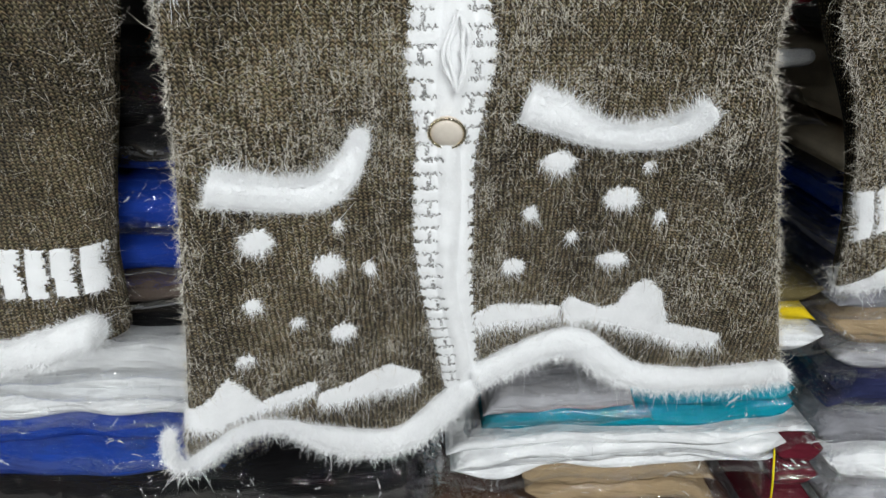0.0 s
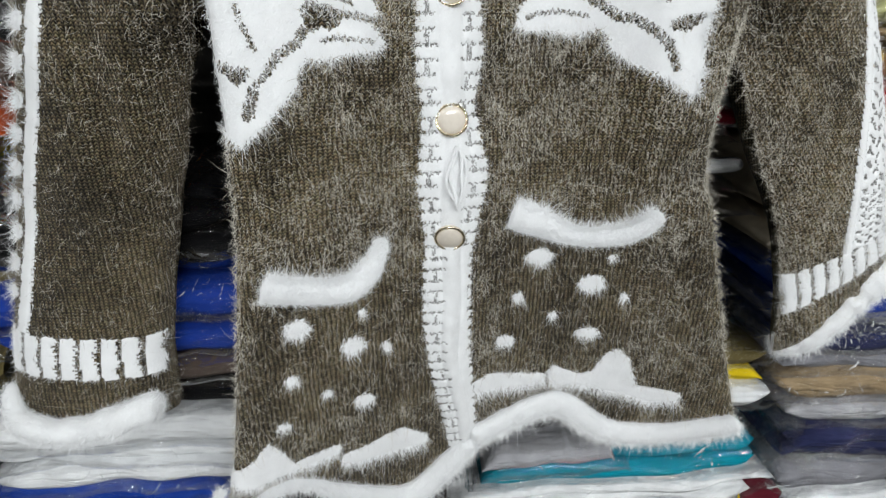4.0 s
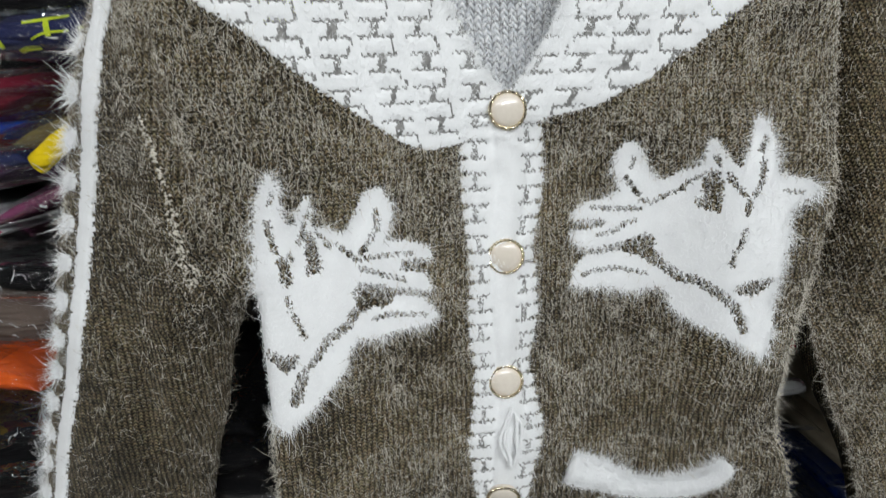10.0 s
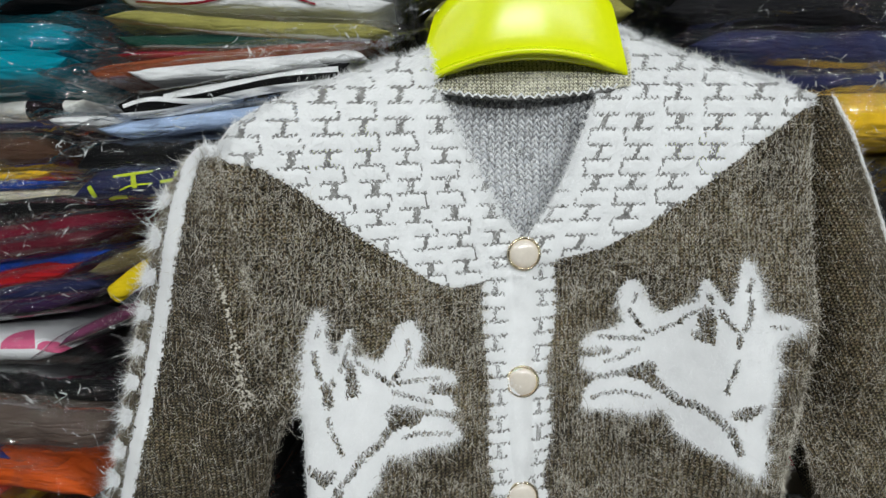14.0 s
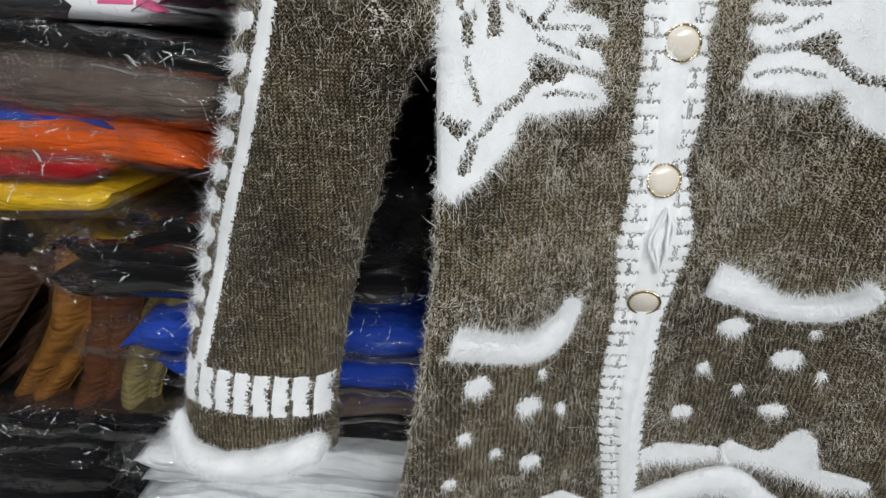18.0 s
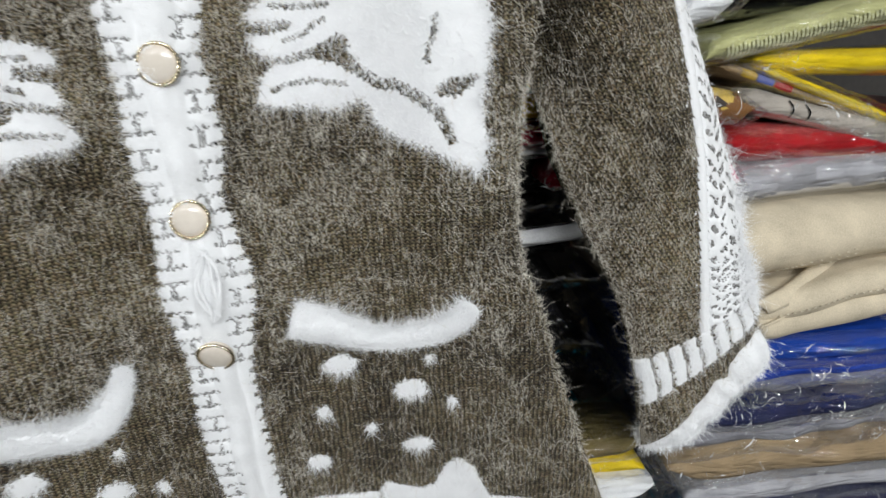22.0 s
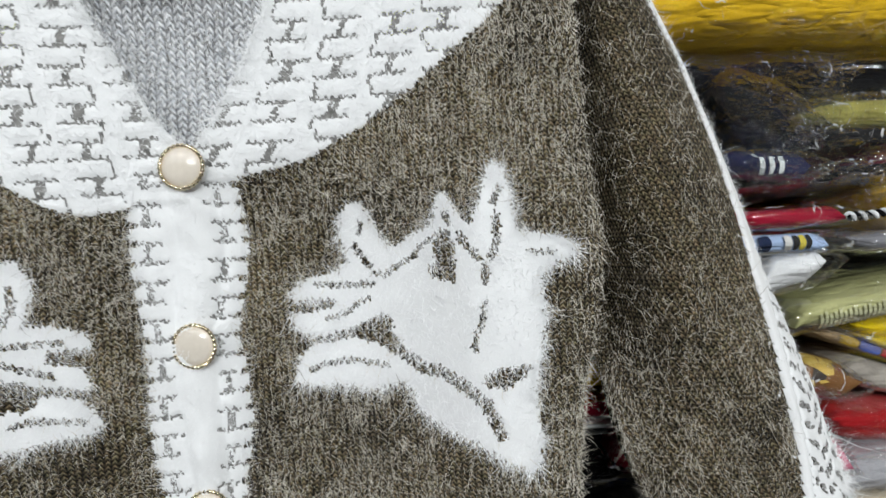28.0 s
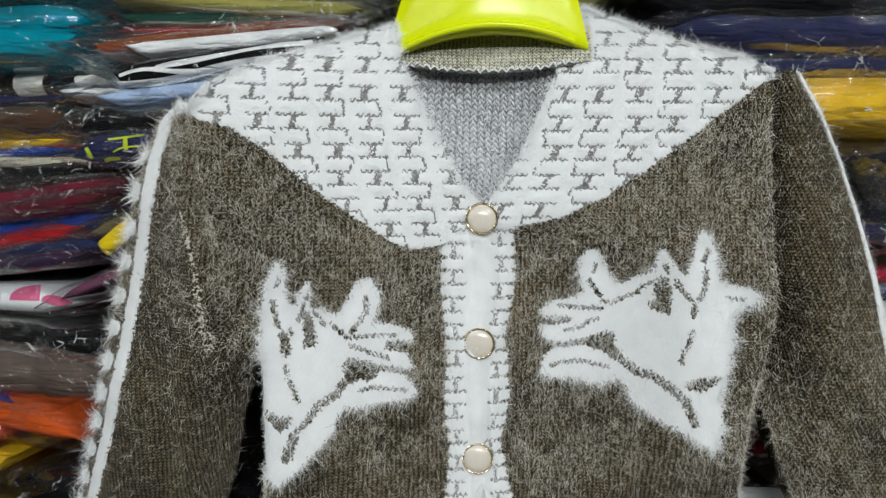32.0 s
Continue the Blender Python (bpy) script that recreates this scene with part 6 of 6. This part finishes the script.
slanted(0.312, 0.60, 1.3885, 1.4125, "red", 0.088, -0.03)
slanted(0.296, 0.318, 1.378, 1.396, "pink", 0.076, -0.3, at=0.307, depth=0.08)
pale, form = slanted(0.322, 0.47, 1.4200, 1.4345, "oat", 0.086, -0.30, say="oat-coloured garment with two dark lines in a clear plastic bag")
bands("dark_line", ((0.0006, (0.3545, 1.4285), (0.3560, 1.4230), (0.3545, 1.4175)), (0.0006, (0.3660, 1.4250), (0.3675, 1.4200), (0.3660, 1.4150))), form, cloth("black", COL["black"]), pale, "dark printed line")
packet(0.296, 0.327, 1.417, 1.437, "bark", 0.082, tilt=-0.25, loose=0.2, second=("print", 130.0, ((0.55, 0.38, 0.08), (0.03, 0.02, 0.015)), "gold_print"), say="black and gold printed garment end in a clear plastic bag")
tan, form = slanted(0.312, 0.42, 1.4395, 1.4460, "tan", 0.098, -0.39, say="tan garment with a coloured edge in a clear plastic bag")
for ink, xa, xb in (((0.50, 0.33, 0.05), 0.327, 0.337), ((0.10, 0.14, 0.42), 0.338, 0.349), ((0.36, 0.04, 0.04), 0.350, 0.362)):
    bands("coloured_patch", ((0.0026, (xa, 1.4427 - 0.39 * (xa - 0.34)), ((xa + xb) / 2, 1.4427 - 0.39 * ((xa + xb) / 2 - 0.34)), (xb, 1.4427 - 0.39 * (xb - 0.34))),), form, cloth("ink_%d" % (xa * 1000), ink), tan, "coloured woven patch")
slanted(0.335, 0.60, 1.4435, 1.4580, "yellow", 0.098, -0.05, at=0.37)
slanted(0.338, 0.44, 1.4415, 1.4475, "yellow", 0.092, -0.42, at=0.35)
knit_roll, form = slanted(0.294, 0.60, 1.4590, 1.4790, "khaki", 0.082, 0.16, say="khaki knitted garment with a ribbed edge in a clear plastic bag")
for k in range(44):
    x = 0.3095 + 0.0026 * k
    z = form[1] + 0.16 * (x - form[0])
    bands("edge_rib", ((0.0009, (x - 0.0012, z - 0.0002 + 0.001 * math.sin(k * 2.1)), (x, z - 0.0045), (x + 0.0004, z - 0.0092)),), form, cloth("khaki_rib", (0.50, 0.50, 0.30)), knit_roll, "" if k else "paler knitted rib")
packet(0.274, 0.311, 1.4795, 1.4985, "white", 0.074, depth=0.05, tilt=0.25, folds=1, loose=0.2, say="white garment corner in a clear plastic bag")
slanted(0.322, 0.60, 1.4962, 1.5072, "silver", 0.078, 0.0)
blue_bars, form = slanted(0.262, 0.311, 1.4992, 1.5078, "sky", 0.070, 0.0, depth=0.10, say="blue garment with coloured bars in a clear plastic bag")
for ink, xa, half in (((0.02, 0.03, 0.07), 0.2745, 0.0034), ((0.62, 0.62, 0.60), 0.2868, 0.0020), ((0.03, 0.03, 0.03), 0.2908, 0.0014), ((0.55, 0.46, 0.08), 0.2942, 0.0016), ((0.03, 0.03, 0.03), 0.2975, 0.0013)):
    bands("woven_bar", ((half, (xa, 1.5074), (xa + 0.0004, 1.5035), (xa, 1.4996)),), form, cloth("bar_%d" % (xa * 10000), ink), blue_bars, "coloured woven bar")
slanted(0.258, 0.3195, 1.5108, 1.5222, "crimson", 0.070, 0.02, at=0.29, depth=0.12)
slanted(0.347, 0.60, 1.5080, 1.5310, "mustard", 0.078, 0.04)

barred, form = slanted(0.250, 0.300, 1.5375, 1.5520, "navy", 0.066, -0.1, at=0.278, depth=0.10, say="navy garment with three white bars in a clear plastic bag")
for xa in (0.2735, 0.2785, 0.2835):
    bands("white_bar", ((0.0013, (xa, 1.5490), (xa + 0.0004, 1.5445), (xa, 1.5400)),), form, cloth("white", COL["white"]), barred)
# empty film flap; the dark cloth inside is added to back its glints
packet(0.252, 0.298, 1.556, 1.588, "dark_grey", 0.064, depth=0.06, tilt=-0.35, folds=1, say="empty crumpled clear plastic bag flap with an added dark filling")


def twisted_cord():
    """A two-coloured twisted cord hanging between two packets."""
    ob = thing("cord", (0.333, 0.07, 1.516), "black and white twisted cord between two packets", "cord")
    u = np.linspace(0, 1, 50)
    core = np.stack([0.318 + 0.031 * u, 0.070 + 0.002 * np.sin(3 * u), 1.5160 + 0.0035 * u - 0.0015 * np.sin(np.pi * u)], -1)
    for k in range(2):
        a = 2 * np.pi * 5 * u + np.pi * k
        v, f, _ = tube(core + np.stack([0 * u, 0.0013 * np.cos(a), 0.0013 * np.sin(a)], -1), 120, 0.0013, 0.0013, 8)
        part("strand", v, f, cloth("black", COL["black"]) if k else cloth("white", COL["white"]), ob, "black strand" if k else "white strand")


twisted_cord()
# narrow packets in the gap between body and sleeve
for row_ in ((0.16, 0.262, 1.158, 1.180, "white", 0.078), (0.16, 0.258, 1.180, 1.195, "yellow", 0.082), (0.16, 0.256, 1.195, 1.214, "straw", 0.078),
             (0.164, 0.262, 1.412, 1.425, "crimson", 0.092), (0.164, 0.262, 1.408, 1.411, "white", 0.094), (0.166, 0.262, 1.4295, 1.442, "mustard", 0.094), (0.192, 0.215, 1.387, 1.397, "crimson", 0.090)):
    packet(*row_[:5], yf=row_[5] - 0.016, depth=0.05, loose=0.25, folds=1)
packet(0.166, 0.262, 1.4435, 1.456, "yellow", 0.076, depth=0.05, folds=1, loose=0.25, second=("print", 140.0, ((0.30, 0.42, 0.30), (0.03, 0.04, 0.03)), "green_print"), say="yellow garment with green print in clear plastic")


# ---- single things among the packets ----
def trousers():
    """Folded beige trousers: soft layers with a turned leg end and stitched seams."""
    ob = thing("folded_trousers", (0.43, 0.16, 1.283), "folded beige cotton trousers with stitched seams on the stack", "trousers")
    mat = cloth("beige_cotton", COL["beige"], creased=0.5)
    cover = []
    for k, (x0, x1, z0, z1, yk, tl) in enumerate(((0.335, 0.60, 1.283, 1.309, 0.066, 0.12), (0.272, 0.60, 1.303, 1.322, 0.060, 0.17), (0.262, 0.60, 1.316, 1.362, 0.066, 0.05))):
        v, f = slab_mesh(x0, x1, yk, 0.30, z0, z1, 900 + 7 * k, nx=60, sag=0.003, wob=0.008, tilt=tl, round_ends=0.45)
        part("layer", v, f, mat, ob)
        cover.append(v[v[:, 1] < yk + 0.03])
    # turned leg end curling under
    a = np.linspace(0.2, 5.6, 22)
    ln = np.linspace(0, 1, 16)
    rr = 0.011 + 0.002 * np.cos(a)
    leg = np.array([[(0.322 + 0.10 * t + r * np.cos(q), 0.062 + 0.004 * np.sin(3 * t) + 0.06 * t * t, 1.2935 + 0.022 * t + 0.75 * r * np.sin(q)) for q, r in zip(a, rr)] for t in ln])
    shell = part("leg_end", leg.reshape(-1, 3), sheet(16, 22), mat, ob)
    solid = shell.modifiers.new("thickness", "SOLIDIFY")
    solid.thickness = 0.0016
    cover.append(leg.reshape(-1, 3))
    cover = np.vstack(cover)
    thread = cloth("thread", (0.66, 0.60, 0.48))
    for pts in (((0.285, 1.3445), (0.305, 1.343), (0.320, 1.336), (0.328, 1.326)), ((0.278, 1.3085), (0.31, 1.313), (0.35, 1.320), (0.40, 1.329)), ((0.278, 1.3115), (0.31, 1.3165), (0.35, 1.323), (0.40, 1.332)),
                ((0.345, 1.292), (0.38, 1.299), (0.43, 1.307))):
        line = smooth_line(pts, 40)
        for q in line[:-1:2]:
            y = cover[np.hypot(cover[:, 0] - q[0], cover[:, 2] - q[1]) < 0.006]
            if len(y):
                yy = y[:, 1].min() - 0.0006
                v, f = box(q[0] - 0.0008, q[0] + 0.0008, yy - 0.0003, yy + 0.0003, q[1] - 0.0003, q[1] + 0.0003)
                part("stitch", v, f, thread, ob)


trousers()


packet(-0.62, -0.405, 1.310, 1.349, "black", yf=0.05)
# two deeper dark packets, added to stand in for shade in the shelf void
packet(-0.62, -0.30, 1.194, 1.250, "black", yf=0.165, depth=0.14)
packet(-0.62, -0.30, 1.250, 1.308, "dark_grey", yf=0.165, depth=0.14)


def hanging_cloth():
    """Brown and golden garments stuffed upright beside the blue packets."""
    for k, (x, w, color, words) in enumerate(((-0.520, 0.060, "brown", "dark brown"), (-0.452, 0.052, "bark", "golden brown"), (-0.412, 0.040, "russet", "russet"), (-0.372, 0.044, "straw", "dull gold"))):
        ob = thing("stuffed_garment", (x, 0.12, 1.178), f"{words} garment stuffed upright between the packets", "clothes packet", "stuffed garments")
        u, w_ = np.meshgrid(np.linspace(0, 1, 46), np.linspace(0, 1, 34), indexing="ij")
        z = 1.178 + 0.140 * w_
        xx = x + w * (u - 0.5) * (0.75 + 0.35 * w_) + 0.50 * (z - 1.178) + 0.008 * np.sin(z * 30 + 1.7 * k)
        fold = np.abs(np.sin(np.pi * (0.9 + 0.5 * (k % 2)) * (u + 0.16 * np.sin(5 * w_ + 2 * k)) + 0.8 * k))
        y = 0.096 + 0.006 * (k % 2) - 0.012 * fold ** 0.7 - 0.018 * np.sqrt(np.clip(1 - (2 * u - 1) ** 2, 0, 1)) + 0.005 * wave(xx, z, 710 + k, 60.0) + 0.002 * wave(xx, z, 720 + k, 190.0)
        y = y + 0.030 * np.clip(1 - w_ / 0.10, 0, 1) ** 2
        front = np.stack([xx, y, z], -1).reshape(-1, 3)
        back = np.stack([xx, np.full_like(y, 0.155), z], -1).reshape(-1, 3)
        f = sheet(46, 34)
        rim = [i * 34 for i in range(46)] + [45 * 34 + j for j in range(1, 34)] + [i * 34 + 33 for i in range(44, -1, -1)] + [j for j in range(32, 0, -1)]
        n = len(front)
        walls = [(a, b, b + n, a + n) for a, b in zip(rim, rim[1:] + rim[:1])]
        part("fold", np.vstack([front, back]), f[:, ::-1].tolist() + (f + n).tolist() + walls, cloth(color, COL[color]), ob)
        wrap_v = front + np.array([0.0, -0.004, 0.0])
        wrap_v[:, 1] -= np.abs(crinkle(wrap_v, 730 + k, 0.004, 60.0))
        wrap = part("bag", wrap_v, f[:, ::-1].tolist(), FILM, ob, "clear crinkled plastic bag", smooth=False)
        wrap.visible_shadow = False


hanging_cloth()
# yellow rolled strap beside the shoulder
strap = thing("yellow_strap", (-0.24, 0.03, 1.525), "bright yellow rolled strap sticking out of the stack", "strap")
v, f, _ = tube(np.array([(-0.2405, 0.002, 1.5250), (-0.232, 0.000, 1.5312), (-0.2175, 0.000, 1.5414), (-0.204, 0.022, 1.547), (-0.19, 0.06, 1.548)]), 40, 0.0058, 0.0042, 14, 0.05, 3, 0.03)
part("roll", v, f, cloth("yellow", COL["yellow"]), strap)
tape = thing("yellow_tape", (0.262, 0.076, 1.0), "thin yellow edge strip of a black printed bag", "tape")
v, f, _ = tube(np.array([(0.267, 0.074, 0.985), (0.2645, 0.073, 1.02), (0.2605, 0.074, 1.050), (0.2585, 0.076, 1.066)]), 24, 0.0009, 0.0006, 8, 0.1, 3, 0.02)
part("strip", v, f, cloth("yellow", COL["yellow"]), tape)
packet(-0.278, -0.215, 1.537, 1.552, "straw", yf=0.028, depth=0.08, tilt=0.32, folds=1, say="dull olive garment end in loose clear plastic")
packet(-0.300, -0.225, 1.500, 1.508, "plum", yf=0.030, depth=0.08, tilt=0.38, folds=1, say="narrow plum garment edge in clear plastic")
# pale paper label tucked in the dark gap
tag = thing("paper_label", (0.205, 0.085, 1.350), "pale grey paper label strip on a black bag", "label")
v, f = slab_mesh(0.165, 0.222, 0.082, 0.092, 1.3485, 1.3600, 77, nx=16, sag=0.0005, wob=0.002, tilt=0.06, round_ends=0.2)
part("strip", v, f, cloth("white", COL["white"]), tag)
# loose film drawn up beside the sleeve
film = thing("loose_film", (0.275, 0.08, 1.535), "loose crumpled clear plastic film on the stack", "plastic film")
for piece, (ax, az, bx, bz, wide, yy) in (("crumple", (0.236, 1.545, 0.318, 1.558, 0.050, 0.056)), ("crumple", (0.250, 1.572, 0.330, 1.602, 0.030, 0.048)), ("flap", (0.262, 1.540, 0.345, 1.530, 0.026, 0.058)),
                                                 ("crumple", (0.238, 1.556, 0.312, 1.580, 0.044, 0.050)), ("crumple", (0.246, 1.535, 0.300, 1.566, 0.036, 0.046))):
    u, w = np.meshgrid(np.linspace(0, 1, 46), np.linspace(-0.5, 0.5, 30))
    fx = ax + (bx - ax) * u
    fz = az + (bz - az) * u + wide * w * (0.35 + 0.65 * np.sin(math.pi * (0.15 + 0.75 * u)))
    fp = np.stack([fx, yy + 0.01 * u, fz], -1).reshape(-1, 3)
    fp[:, 1] += crinkle(fp, int(ax * 1e4), 0.008, 75.0) + crinkle(fp, int(az * 1e4), 0.004, 190.0)
    fp[:, 2] += crinkle(fp, 23, 0.002, 120.0)
    fo = part(piece, fp, sheet(30, 46), FILM, film, smooth=False)
    fo.visible_shadow = False
